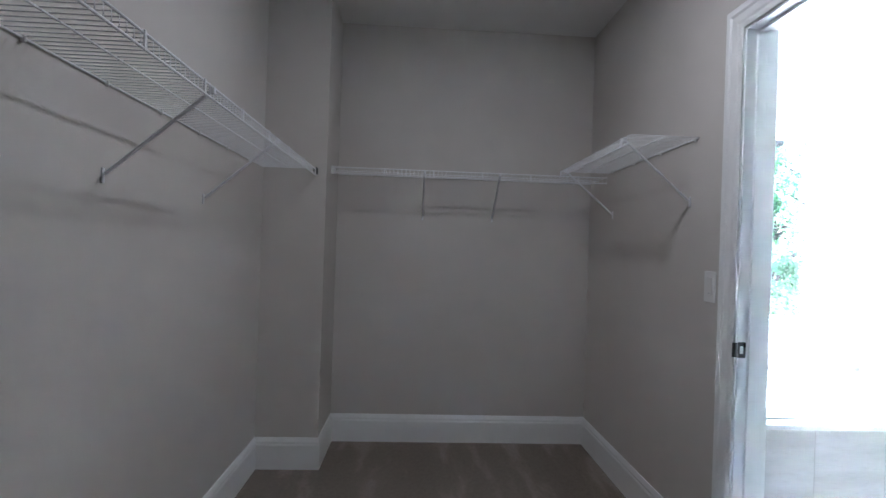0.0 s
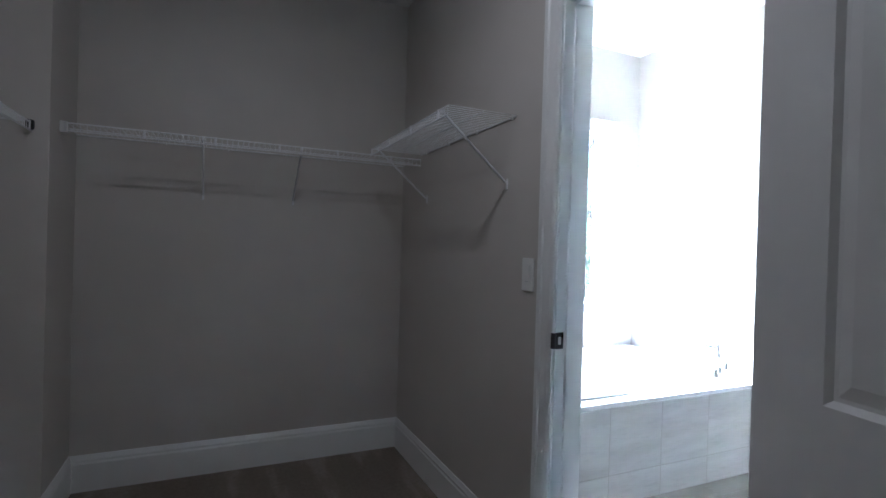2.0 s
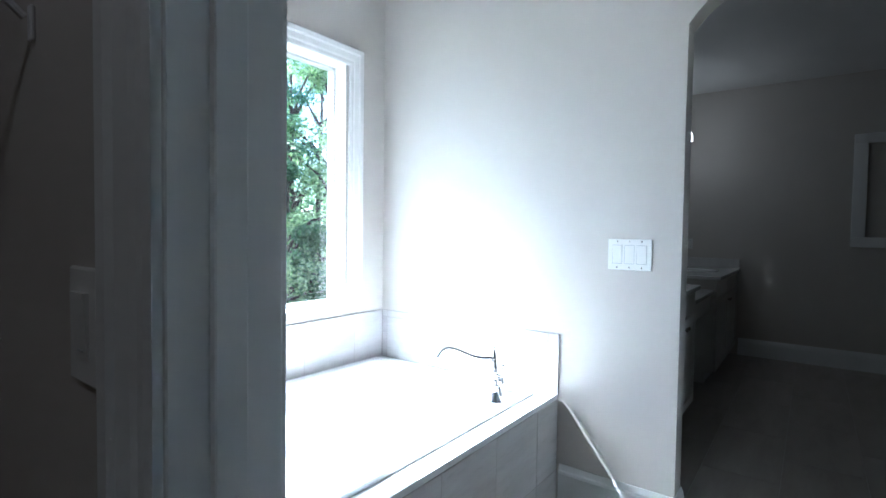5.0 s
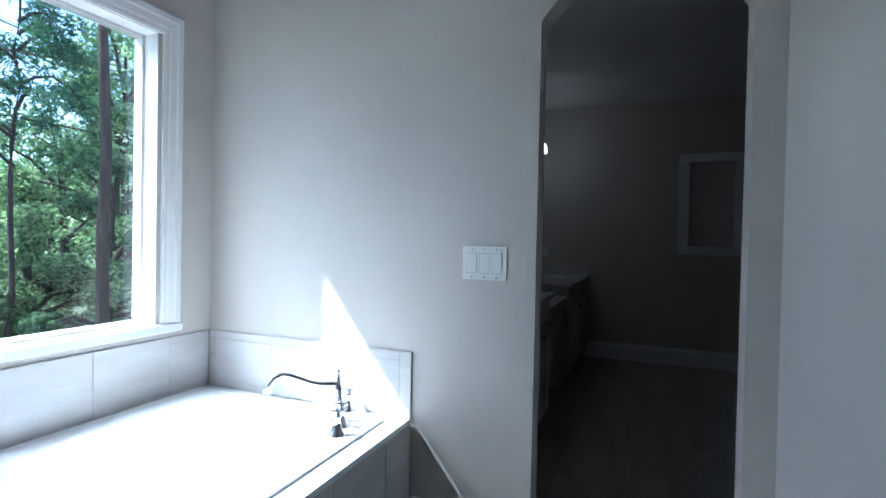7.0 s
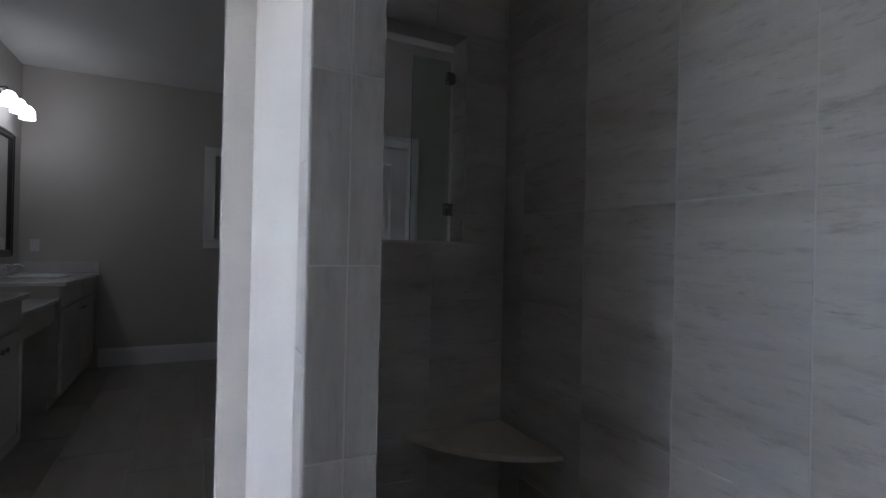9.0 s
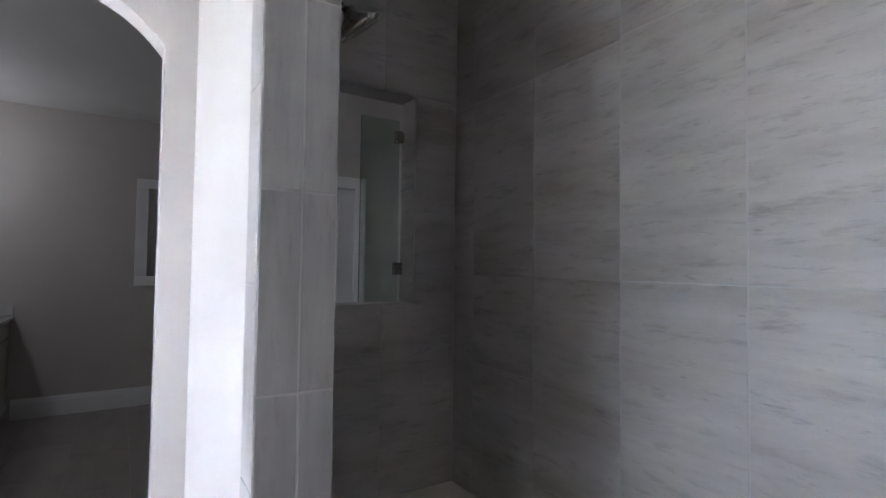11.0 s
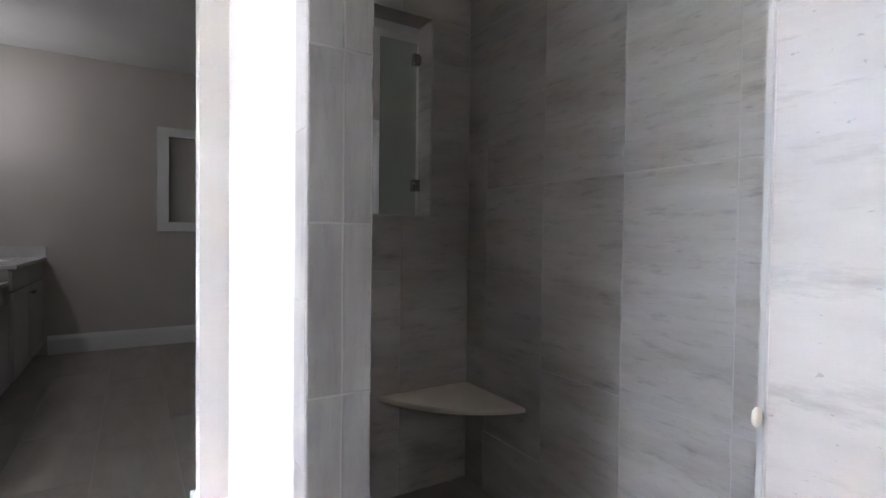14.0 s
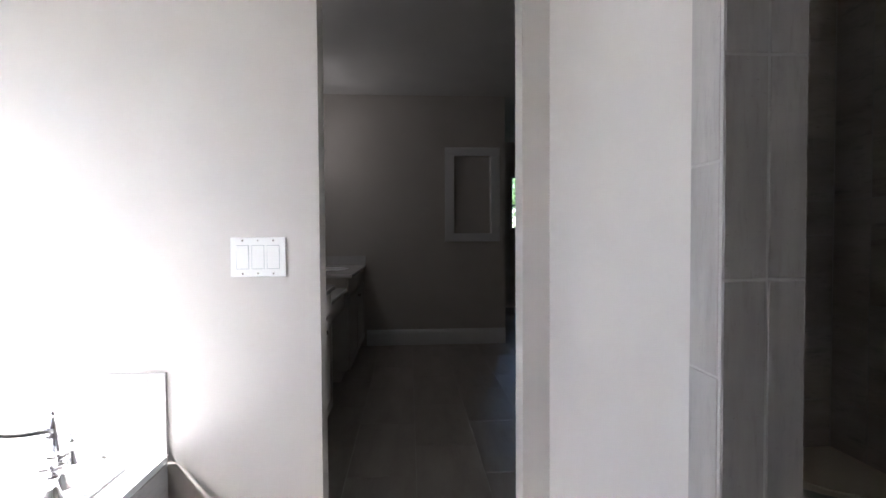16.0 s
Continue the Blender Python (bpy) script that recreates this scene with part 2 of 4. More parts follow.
def prism(outline, axis, lo, hi):
    """Outline in the plane across axis, stretched from lo to hi."""
    bm = bmesh.new()

    def at(p, d):
        return {"x": (d, p[0], p[1]), "y": (p[0], d, p[1]), "z": (p[0], p[1], d)}[axis]

    a = [bm.verts.new(at(p, lo)) for p in outline]
    c = [bm.verts.new(at(p, hi)) for p in outline]
    n = len(outline)
    f1, f2 = bm.faces.new(a), bm.faces.new(c[::-1])
    for i in range(n):
        bm.faces.new((a[i], c[i], c[(i + 1) % n], a[(i + 1) % n]))
    bmesh.ops.triangulate(bm, faces=[f1, f2])
    return bm


BASE_PROFILE = [(0, 0), (0.015, 0), (0.015, 0.140), (0.012, 0.150), (0.012, 0.160), (0.006, 0.178), (0.004, 0.184), (0, 0.184)]


def baseboard(p0, p1, out, m0=0.0, m1=0.0, z=0.0, parent=None):
    """Skirting from p0 to p1; out is the side on which it stands proud; m0, m1: mitres per metre of depth at the ends."""
    bm = bmesh.new()
    p0, p1, out = Vector((*p0, z)), Vector((*p1, z)), Vector((*out, 0))
    d = (p1 - p0).normalized()
    a = [bm.verts.new(p0 + out * u + Vector((0, 0, w)) - d * u * m0) for u, w in BASE_PROFILE]
    c = [bm.verts.new(p1 + out * u + Vector((0, 0, w)) + d * u * m1) for u, w in BASE_PROFILE]
    n = len(a)
    bm.faces.new(a)
    bm.faces.new(c[::-1])
    for i in range(n):
        bm.faces.new((a[i], c[i], c[(i + 1) % n], a[(i + 1) % n]))
    return tagged(finish("baseboard", bm, TRIM, parent), "white painted tall baseboard with a moulded top", "baseboard", kind="structure")


CEIL_C, CEIL_B = 2.82, 2.90
BX = 0.157
CX, CY, CL = 0.04, 0.179, -2.06
SH_N, SH_S, SH_E = -2.28, -3.365, 2.105
NORTH, DOOR_N, DOOR_S, HEAD = 0.25, -1.443, -2.235, 2.165
ARCH_N, ARCH_S = -1.455, -2.180

# ---- floors ----
tagged(finish("floor_closet", box((-2.25, -4.6, -0.12), (0.10, 0.30, 0.0)), CARPET), "brown cut-pile carpet with vacuum tracks", "carpet floor", kind="structure")
floor_bath = tagged(finish("floor_bathroom", box((0.10, -5.6, -0.12), (9.7, 0.6, -0.008)), GROUT), "pale brown stone-look tile floor", "tile floor", kind="structure")
tagged(finish("floor_shower_pan", box((0.12, SH_S, -0.008), (SH_E, SH_N - 0.14, -0.002)), PEBBLE), "dark mosaic shower floor", "shower floor", kind="structure")

# ---- walls ----
def wall(name, boxes, label, material=WALL):
    bm = bmesh.new()
    for lo, hi in boxes:
        add_box(bm, lo, hi)
    return tagged(finish(name, bm, material), label, "wall", kind="structure")


H = 3.0
wall("wall_closet_north", [((-2.2, CY, 0), (CX, 0.30, H))], "greige painted closet wall")
wall("wall_closet_west", [((-2.2, -4.6, 0), (CL, CY, H))], "greige painted closet wall below a wire shelf")
wall("wall_closet_south", [((CL, -4.6, 0), (CX, -4.45, H))], "greige painted closet wall")
wall("wall_closet_chase", [((CL, -0.258, 0), (-1.695, CY, H))], "greige painted corner chase in the closet")
wall_d = wall("wall_closet_east", [((CX, DOOR_N + 0.02, 0), (BX, 0.40, H)), ((CX, -4.6, 0), (BX, DOOR_S - 0.02, H)), ((CX, DOOR_S - 0.02, HEAD + 0.02), (BX, DOOR_N + 0.02, H))], "greige painted wall with the closet doorway")
WX0, WX1, WZ0, WZ1 = 0.42, 1.79, 0.865, 2.235
wall("wall_bath_north", [((BX, NORTH, 0), (WX0, 0.40, H)), ((WX1, NORTH, 0), (2.225, 0.40, H)), ((WX0, NORTH, 0), (WX1, 0.40, WZ0)), ((WX0, NORTH, WZ1), (WX1, 0.40, H))], "greige painted wall with a large picture window over the tub")
cy, half, rise = (ARCH_N + ARCH_S) / 2, (ARCH_N - ARCH_S) / 2, 0.188
R = (half * half + rise * rise) / (2 * rise)
a0 = math.asin(half / R)
bm = bmesh.new()
add_box(bm, (SH_E, ARCH_N, 0), (SH_E + 0.12, NORTH, H))
add_box(bm, (SH_E, SH_N, 0), (SH_E + 0.12, ARCH_S, H))
prev = None
for i in range(25):
    a = -a0 + 2 * a0 * i / 24
    y, z = cy + R * math.sin(a), 2.172 + rise - R + R * math.cos(a)
    ring = [bm.verts.new(p) for p in ((SH_E, y, z), (SH_E, y, H), (SH_E + 0.12, y, H), (SH_E + 0.12, y, z))]
    if prev:
        for k in range(4):
            bm.faces.new((prev[k], ring[k], ring[(k + 1) % 4], prev[(k + 1) % 4]))
    prev = ring
tagged(finish("wall_arch", bm, WALL), "greige painted wall with an arched opening", "wall", kind="structure")
NY0, NY1, NZ0, NZ1 = -3.158, -2.72, 1.275, 2.195
wall_e = wall("wall_shower_east", [((SH_E, SH_S - 0.12, 0), (SH_E + 0.12, NY0, H)), ((SH_E, NY1, 0), (SH_E + 0.12, SH_N, H)), ((SH_E, NY0, 0), (SH_E + 0.12, NY1, NZ0)), ((SH_E, NY0, NZ1), (SH_E + 0.12, NY1, H))], "stone-look tiled shower wall with a see-through opening")
wall_s = wall("wall_shower_south", [((BX, SH_S - 0.12, 0), (SH_E, SH_S - 0.008, H))], "large stone-look tiles on the shower wall", GROUT)
wall_w = wall("wall_shower_wing", [((1.10, SH_N - 0.13, 0), (SH_E, SH_N, H))], "white wall end beside the shower")
wall_v = wall("wall_shower_west_wing", [((BX, SH_N - 0.13, 0), (0.2285, SH_N - 0.008, H))], "tiled wall end beside the shower entry", GROUT)
FAR = 6.147
VN = -0.63
wall("wall_vanity_north", [((2.225, VN, 0), (FAR + 0.14, VN + 0.12, H))], "greige painted wall behind the vanity")
FN = (-2.731, -2.299, 1.304, 2.208)
wall("wall_vanity_east", [((FAR, FN[1], 0), (FAR + 0.14, VN, H)), ((FAR, -2.90, 0), (FAR + 0.14, FN[0], H)), ((FAR, FN[0], 0), (FAR + 0.14, FN[1], FN[2])), ((FAR, FN[0], FN[3]), (FAR + 0.14, FN[1], H)), ((FAR + 0.05, FN[0], FN[2]), (FAR + 0.14, FN[1], FN[3]))], "greige painted far wall with a framed recess")
BW = (-3.90, -3.55, 1.38, 2.30)
wall("wall_bedroom_east", [((9.0, -5.6, 0), (9.14, BW[0], H)), ((9.0, BW[1], 0), (9.14, -2.4, H)), ((9.0, BW[0], 0), (9.14, BW[1], BW[2])), ((9.0, BW[0], BW[3]), (9.14, BW[1], H))], "greige painted wall with a small window")
wall("wall_bedroom_north", [((FAR + 0.14, -2.75, 0), (9.0, -2.63, H))], "greige painted wall")
wall("wall_vanity_south", [((2.225, -5.72, 0), (9.14, -5.6, H))], "greige painted wall")
wall("wall_water_closet", [((3.90, -5.6, 0), (4.02, -3.65, H)), ((3.90, -3.10, 0), (4.02, -2.95, H)), ((3.90, -3.65, 2.05), (4.02, -3.10, H))], "greige painted wall with a white door")
wall("wall_vanity_west", [((SH_E, -5.6, 0), (2.225, SH_S - 0.12, H))], "greige painted wall")

# ---- ceilings ----
tagged(finish("ceiling_closet", box((CL, -4.45, CEIL_C), (CX, CY, CEIL_C + 0.1)), CEIL), "white flat painted ceiling", "ceiling", kind="structure")
tagged(finish("ceiling_bathroom", box((BX, SH_S, CEIL_B), (2.105, NORTH, CEIL_B + 0.098)), CEIL), "white flat painted ceiling", "ceiling", kind="structure")
tagged(finish("ceiling_vanity", box((2.225, -5.6, CEIL_B), (9.0, VN, CEIL_B + 0.098)), CEIL), "white flat painted ceiling", "ceiling", kind="structure")
# unseen slab added on top, keeps sky light out of the rooms
tagged(finish("roof_cover", box((-2.3, -5.8, 3.0), (9.3, 0.5, 3.15)), CEIL), "unseen slab added above the ceilings to close the rooms off", "roof", kind="structure")

# ---- baseboards ----
baseboard((-1.695, CY), (CX, CY), (0, -1), -1, -1)
baseboard((-1.695, -0.258), (-1.695, CY), (1, 0), 1, -1)
baseboard((CL, -0.258), (-1.695, -0.258), (0, -1), -1, 1)
baseboard((CL, -4.45), (CL, -0.258), (1, 0), -1, -1)
baseboard((CX, CY), (CX, DOOR_N + 0.098), (-1, 0), -1, 0)
baseboard((CX, DOOR_S - 0.1), (CX, -4.45), (-1, 0), 0, -1)
baseboard((CL, -4.45), (CX, -4.45), (0, 1), -1, -1)
baseboard((SH_E, ARCH_N), (SH_E, -0.937), (-1, 0), 1, 0)
baseboard((SH_E, ARCH_N), (SH_E + 0.12, ARCH_N), (0, -1), 1, 1)
baseboard((SH_E, SH_N), (SH_E, ARCH_S), (-1, 0), -1, 1)
baseboard((SH_E + 0.12, ARCH_S), (SH_E, ARCH_S), (0, 1), 1, 1)
baseboard((1.19, SH_N), (SH_E, SH_N), (0, 1), 0, -1)
baseboard((FAR, -2.90), (FAR, -1.27), (-1, 0), 0, 0)
baseboard((2.225, -2.16), (2.225, -5.6), (1, 0), 0, 0)


def casing(name, axis, plane, side, a0, a1, z1, w, sill=None, label="", low_leg=True):
    """Mitred moulded casing round an opening from a0 to a1 and up to z1, on the plane."""
    prof = [(0, 0), (0, 0.010), (w * 0.12, 0.013), (w * 0.25, 0.013), (w * 0.35, 0.016), (w * 0.62, 0.019), (w * 0.72, 0.024), (w * 0.95, 0.024), (w, 0.020), (w, 0)]
    bm = bmesh.new()
    z0 = 0.0 if sill is None else sill
    rings = []
    for (sx, z, up) in ((-1, z0, 0), (-1, z1, 1), (1, z1, 1), (1, z0, 0))[0 if low_leg else 1:]:
        ring = []
        for u, t in prof:
            a = (a0 - (u if low_leg else 0)) if sx < 0 else (a1 + u)
            zz = z + (u if up else 0)
            d = plane + side * t
            ring.append(bm.verts.new((a, d, zz) if axis == "y" else (d, a, zz)))
        rings.append(ring)
    n = len(prof)
    for r0, r1 in zip(rings, rings[1:]):
        for k in range(n - 1):
            bm.faces.new((r0[k], r0[k + 1], r1[k + 1], r1[k]))
    bm.faces.new(rings[0])
    bm.faces.new(rings[-1][::-1])
    return tagged(finish(name, bm, TRIM), label, "door trim" if sill is None else "window trim", kind="structure")


# closet doorway
casing("trim", "x", CX, -1, DOOR_S - 0.006, DOOR_N + 0.006, HEAD + 0.008, 0.086, None, "white moulded door casing on the closet side")
casing("trim", "x", BX, 1, DOOR_S + 0.006, DOOR_N + 0.006, HEAD + 0.008, 0.086, None, "white moulded door casing on the bathroom side", False)


def own(ob, parent):
    """Hang a part, built in world places, under its thing."""
    ob.parent = parent
    ob.matrix_parent_inverse = parent.matrix_world.inverted()
    return ob


jamb = empty("door_jamb", (CX, DOOR_N, 0), "white painted door jamb with a stop and dark strike plate", "door frame", kind="structure")
for nm, lo, hi in (("side", (CX - 0.001, DOOR_N, 0), (BX + 0.001, DOOR_N + 0.02, HEAD + 0.02)), ("side", (CX - 0.001, DOOR_S - 0.02, 0), (BX + 0.001, DOOR_S, HEAD + 0.02)), ("head", (CX - 0.001, DOOR_S, HEAD), (BX + 0.001, DOOR_N, HEAD + 0.02)),
                   ("stop", (0.078, DOOR_N - 0.011, 0), (0.112, DOOR_N - 0.0005, HEAD)), ("stop", (0.078, DOOR_S + 0.0005, 0), (0.112, DOOR_S + 0.011, HEAD)), ("stop", (0.078, DOOR_S + 0.011, HEAD - 0.011), (0.112, DOOR_N - 0.011, HEAD - 0.0005))):
    own(part(nm, box(lo, hi, 0.0015), TRIM, None), jamb)
ZK = 0.978
jb = bmesh.new()
y0, y1 = DOOR_N - 0.002, DOOR_N
for lo, hi in (((CX + 0.002, y0, ZK - 0.029), (CX + 0.010, y1, ZK + 0.029)), ((CX + 0.024, y0, ZK - 0.029), (CX + 0.032, y1, ZK + 0.029)), ((CX + 0.010, y0, ZK - 0.029), (CX + 0.024, y1, ZK - 0.014)), ((CX + 0.010, y0, ZK + 0.014), (CX + 0.024, y1, ZK + 0.029))):
    add_box(jb, lo, hi)
add_tube(jb, [(CX - 0.006, DOOR_N + 0.004, ZK - 0.027), (CX - 0.006, DOOR_N + 0.004, ZK + 0.027)], 0.009, 12)
own(part("strike_plate", jb, BRONZE, None, "dark metal strike plate"), jamb)

# ---- door leaf, folded back against the wall ----
def panel_door(width, height, thick):
    """Two raised panels; x along the width, y through the thickness."""
    bm = bmesh.new()
    st, tr, lock, br = 0.148, 0.12, (0.842, 1.022), 0.24
    holes = [(br, lock[0]), (lock[1], height - tr)]
    add_box(bm, (0, 0, 0), (st, thick, height))
    add_box(bm, (width - st, 0, 0), (width, thick, height))
    add_box(bm, (st, 0, 0), (width - st, thick, br))
    add_box(bm, (st, 0, lock[0]), (width - st, thick, lock[1]))
    add_box(bm, (st, 0, height - tr), (width - st, thick, height))
    for z0, z1 in holes:
        for y0, s in ((0, 1), (thick, -1)):
            lv = [(0, 0), (0.012, 0.009), (0.020, 0.009), (0.045, 0.003), (0.05, 0.003)]
            prev = None
            for ins, dep in lv:
                ring = [bm.verts.new((x, y0 + s * dep, z)) for x, z in ((st + ins, z0 + ins), (width - st - ins, z0 + ins), (width - st - ins, z1 - ins), (st + ins, z1 - ins))]
                if prev:
                    for k in range(4):
                        bm.faces.new((prev[k], prev[(k + 1) % 4], ring[(k + 1) % 4], ring[k]))
                prev = ring
            bm.faces.new(prev)
    return bm


leaf = empty("door_1", (-0.030, -2.190, 0.012), "white two-panel hollow door folded back against the closet wall", "door", kind="structure", rz=-100)
lf = part("leaf", panel_door(0.745, 2.14, 0.035), DOORP, leaf)
for hz in (0.18, 1.0, 1.82):
    part("hinge", tube([(-0.002, 0.042, hz), (-0.002, 0.042, hz + 0.09)], 0.006, 8), NICKEL, leaf)
part("door_knob", lathe([(0.026, 0), (0.026, 0.006), (0.010, 0.012), (0.010, 0.03), (0.024, 0.038), (0.028, 0.05), (0.022, 0.062), (0.008, 0.066)], 20), NICKEL, leaf).matrix_basis = pose(0.685, 0, 0.96, 90, 0, 0)

# ---- picture window ----
casing("trim", "y", NORTH, -1, WX0, WX1 + 0.02, WZ1, 0.10, WZ0 - 0.012, "white moulded window casing")
win = empty("window_1", (1.1, NORTH, WZ0), "large fixed picture window in a white frame", "window", kind="structure")
fb = bmesh.new()
fy0, fy1, fw = 0.335, 0.385, 0.018
add_box(fb, (WX0, fy0, WZ0 + 0.02), (WX0 + fw, fy1, WZ1))
add_box(fb, (WX1 - fw, fy0, WZ0 + 0.02), (WX1, fy1, WZ1))
add_box(fb, (WX0 + fw, fy0, WZ1 - fw), (WX1 - fw, fy1, WZ1))
add_box(fb, (WX0 + fw, fy0, WZ0 + 0.02), (WX1 - fw, fy1, WZ0 + 0.035))
own(part("frame", fb, VINYL, None), win)
fb = bmesh.new()
add_box(fb, (WX0, NORTH, WZ0 + 0.02), (WX0 + 0.004, fy0, WZ1))
add_box(fb, (WX1 - 0.004, NORTH, WZ0 + 0.02), (WX1, fy0, WZ1))
add_box(fb, (WX0 + 0.004, NORTH, WZ1 - 0.004), (WX1 - 0.004, fy0, WZ1))
own(part("reveal_lining", fb, TRIM, None), win)
own(part("sill", box((WX0 - 0.11, NORTH - 0.028, WZ0 - 0.025), (WX1 + 0.13, fy1, WZ0 + 0.018), 0.008, 3), TRIM, None, "rounded white window stool"), win)
pane = own(part("pane", box((WX0 + 0.01, 0.356, WZ0 + 0.03), (WX1 - 0.01, 0.360, WZ1 - 0.01)), GLASS, None), win)
pane.visible_shadow = False

# ---- switches ----
def switch(name, centre, normal_deg, gangs, label, h=0.118, slot=False):
    k = h / 0.1145
    w = (0.070 + 0.0435 * (gangs - 1)) * k
    rw, rh = 0.0165 * k, 0.033 * k
    s = empty(name, centre, label, "light switch", rz=normal_deg)
    part("plate", box((-w / 2, -0.007, -h / 2), (w / 2, 0, h / 2), 0.003, 2), SWITCH, s)
    for g in range(gangs):
        x = (g - (gangs - 1) / 2) * 0.0435 * k
        bm = bmesh.new()
        top = -0.013 if g % 2 == 0 else -0.008
        v = [bm.verts.new(p) for p in ((x - rw, -0.008, -rh), (x + rw, -0.008, -rh), (x + rw, top, rh), (x - rw, top, rh), (x - rw, -0.0065, -rh), (x + rw, -0.0065, -rh), (x + rw, -0.0065, rh), (x - rw, -0.0065, rh))]
        for f in ((0, 1, 2, 3), (4, 7, 6, 5), (0, 4, 5, 1), (1, 5, 6, 2), (2, 6, 7, 3), (3, 7, 4, 0)):
            bm.faces.new([v[i] for i in f])
        part("rocker", bm, SWITCH, s)
        if slot:
            part("indicator_slot", box((x - 0.007, -0.0100, -0.0275), (x + 0.007, -0.0083, -0.0250), 0.0005), GREYM, s, "small grey indicator slot")
        else:
            # grey sheet behind the rocker, the gap's shade put into its colour
            part("rocker_gap", box((x - rw - 0.0018, -0.0074, -rh - 0.002), (x + rw + 0.0018, -0.0070, rh + 0.002)), GREYM, s)
            for z in (-0.048 * k, 0.048 * k):
                part("screw", box((x - 0.0028, -0.0082, z - 0.0028), (x + 0.0028, -0.007, z + 0.0028), 0.0008), NICKEL, s)
    return s


switch("light_switch", (SH_E, -1.2435, 1.213), -90, 3, "white three-gang rocker switch on the greige bathroom wall", 0.138)
switch("light_switch", (CX, -1.268, 1.198), -90, 1, "white single rocker switch with an indicator slot beside a doorway", 0.126, True)
switch("light_switch", (FAR, -0.752, 1.204), -90, 1, "white outlet plate above the far end of the vanity", 0.115)


# ---- wire shelves ----
def wire_shelf(name, length, depth, braces, label, ends=(0.0, 0.0)):
    """Along x, the wall at y = 0, the front lip at y = -depth; z = 0 is the deck."""
    s = empty(name, (0, 0, 0), label, "wire shelf")
    r = 0.0017
    n = int(length / 0.0254)
    bm = bmesh.new()
    for i in range(n + 1):
        x = length * i / n
        add_tube(bm, [(x, 0.0, 0.0025), (x, -depth, 0.0025), (x, -depth - 0.001, -0.034)], r, 4, False)
    tagged(part("deck", bm, WIREP, s, "closely spaced white wires"), kind="stuff")
    for nm, y, z, rr in (("back_rod", -0.004, -0.0015, 0.0032), ("middle_rod", -depth * 0.5, -0.0015, 0.0028), ("front_rod", -depth, -0.001, 0.0034), ("lip_rod", -depth - 0.002, -0.036, 0.0034)):
        part(nm, tube([(0, y, z), (length, y, z)], rr, 8), WIREP, s)
    k = int(length / 0.305)
    for i in range(k + 1):
        x = min(length - 0.004, max(0.004, 0.02 + i * 0.305))
        part("lip_tie", box((x - 0.004, -depth - 0.006, -0.040), (x + 0.004, -depth - 0.001, 0.004), 0.001), WIREP, s)
        part("wall_clip", box((x + 0.062, -0.012, -0.013), (x + 0.069, 0.0, 0.005), 0.002), SWITCH, s)
    for x in braces:
        bm = bmesh.new()
        add_tube(bm, [(x, -depth + 0.004, -0.012), (x, -0.010, -0.262)], 0.0055, 8)
        add_box(bm, (x - 0.006, -0.006, -0.290), (x + 0.006, 0.0, -0.245), 0.002)
        add_box(bm, (x - 0.006, -depth - 0.006, -0.020), (x + 0.006, -depth + 0.010, 0.002), 0.002)
        part("brace", bm, WIREP, s)
    return s


sh = wire_shelf("wire_shelf", 3.4, 0.303, (2.59, 1.915, 1.2, 0.45), "white wire shelf with diagonal braces along the closet's long wall")
sh.matrix_world = pose(CL, -0.262 - 3.4, 1.760, 0, 0, 90)
# solid block, its colour stands for the shade inside the hollow end
own(part("end_cap", box((CL + 0.290, -0.286, 1.728), (CL + 0.316, -0.259, 1.768), 0.006, 2), DARK, None, "dark block painted as the shade inside an open rod end"), sh)
sh = wire_shelf("wire_shelf", 1.73, 0.300, (0.575, 1.05), "white wire shelf across the back wall of the closet")
sh.matrix_world = pose(-1.693, CY, 1.800, 0, 0, 0)
part("end_bracket", box((0, -0.306, -0.045), (0.03, -0.278, 0.006), 0.003), SWITCH, sh)
sh = wire_shelf("wire_shelf", 1.02, 0.305, (0.105, 0.965), "short white wire shelf with two long braces on the side wall")
sh.matrix_world = pose(CX, -0.13, 1.826, 0, 0, -90)

# ---- closet ceiling lamp ----
cl = empty("ceiling_light", (-0.87, -1.55, CEIL_C), "small round closet ceiling lamp", "ceiling light")
part("base", lathe([(0.09, 0.0), (0.09, -0.02), (0.07, -0.03)], 28), NICKEL, cl)
ob = part("globe", lathe([(0.065, -0.03), (0.10, -0.06), (0.11, -0.10), (0.08, -0.15), (0.02, -0.17)], 28), GLOBE, cl, "lit frosted globe", True)
ob.visible_shadow = False

# ---- tub ----
DZ, FY = 0.525, -0.925
tub = empty("bathtub", (1.1, -0.35, DZ), "white drop-in soaking tub with a raised rim", "bathtub")


def rounded(x0, y0, x1, y1, r, n=6):
    pts = []
    for cx, cy2, a in ((x1 - r, y1 - r, 0), (x0 + r, y1 - r, 90), (x0 + r, y0 + r, 180), (x1 - r, y0 + r, 270)):
        for k in range(n + 1):
            t = radians(a + 90 * k / n)
            pts.append((cx + r * math.cos(t), cy2 + r * math.sin(t)))
    return pts


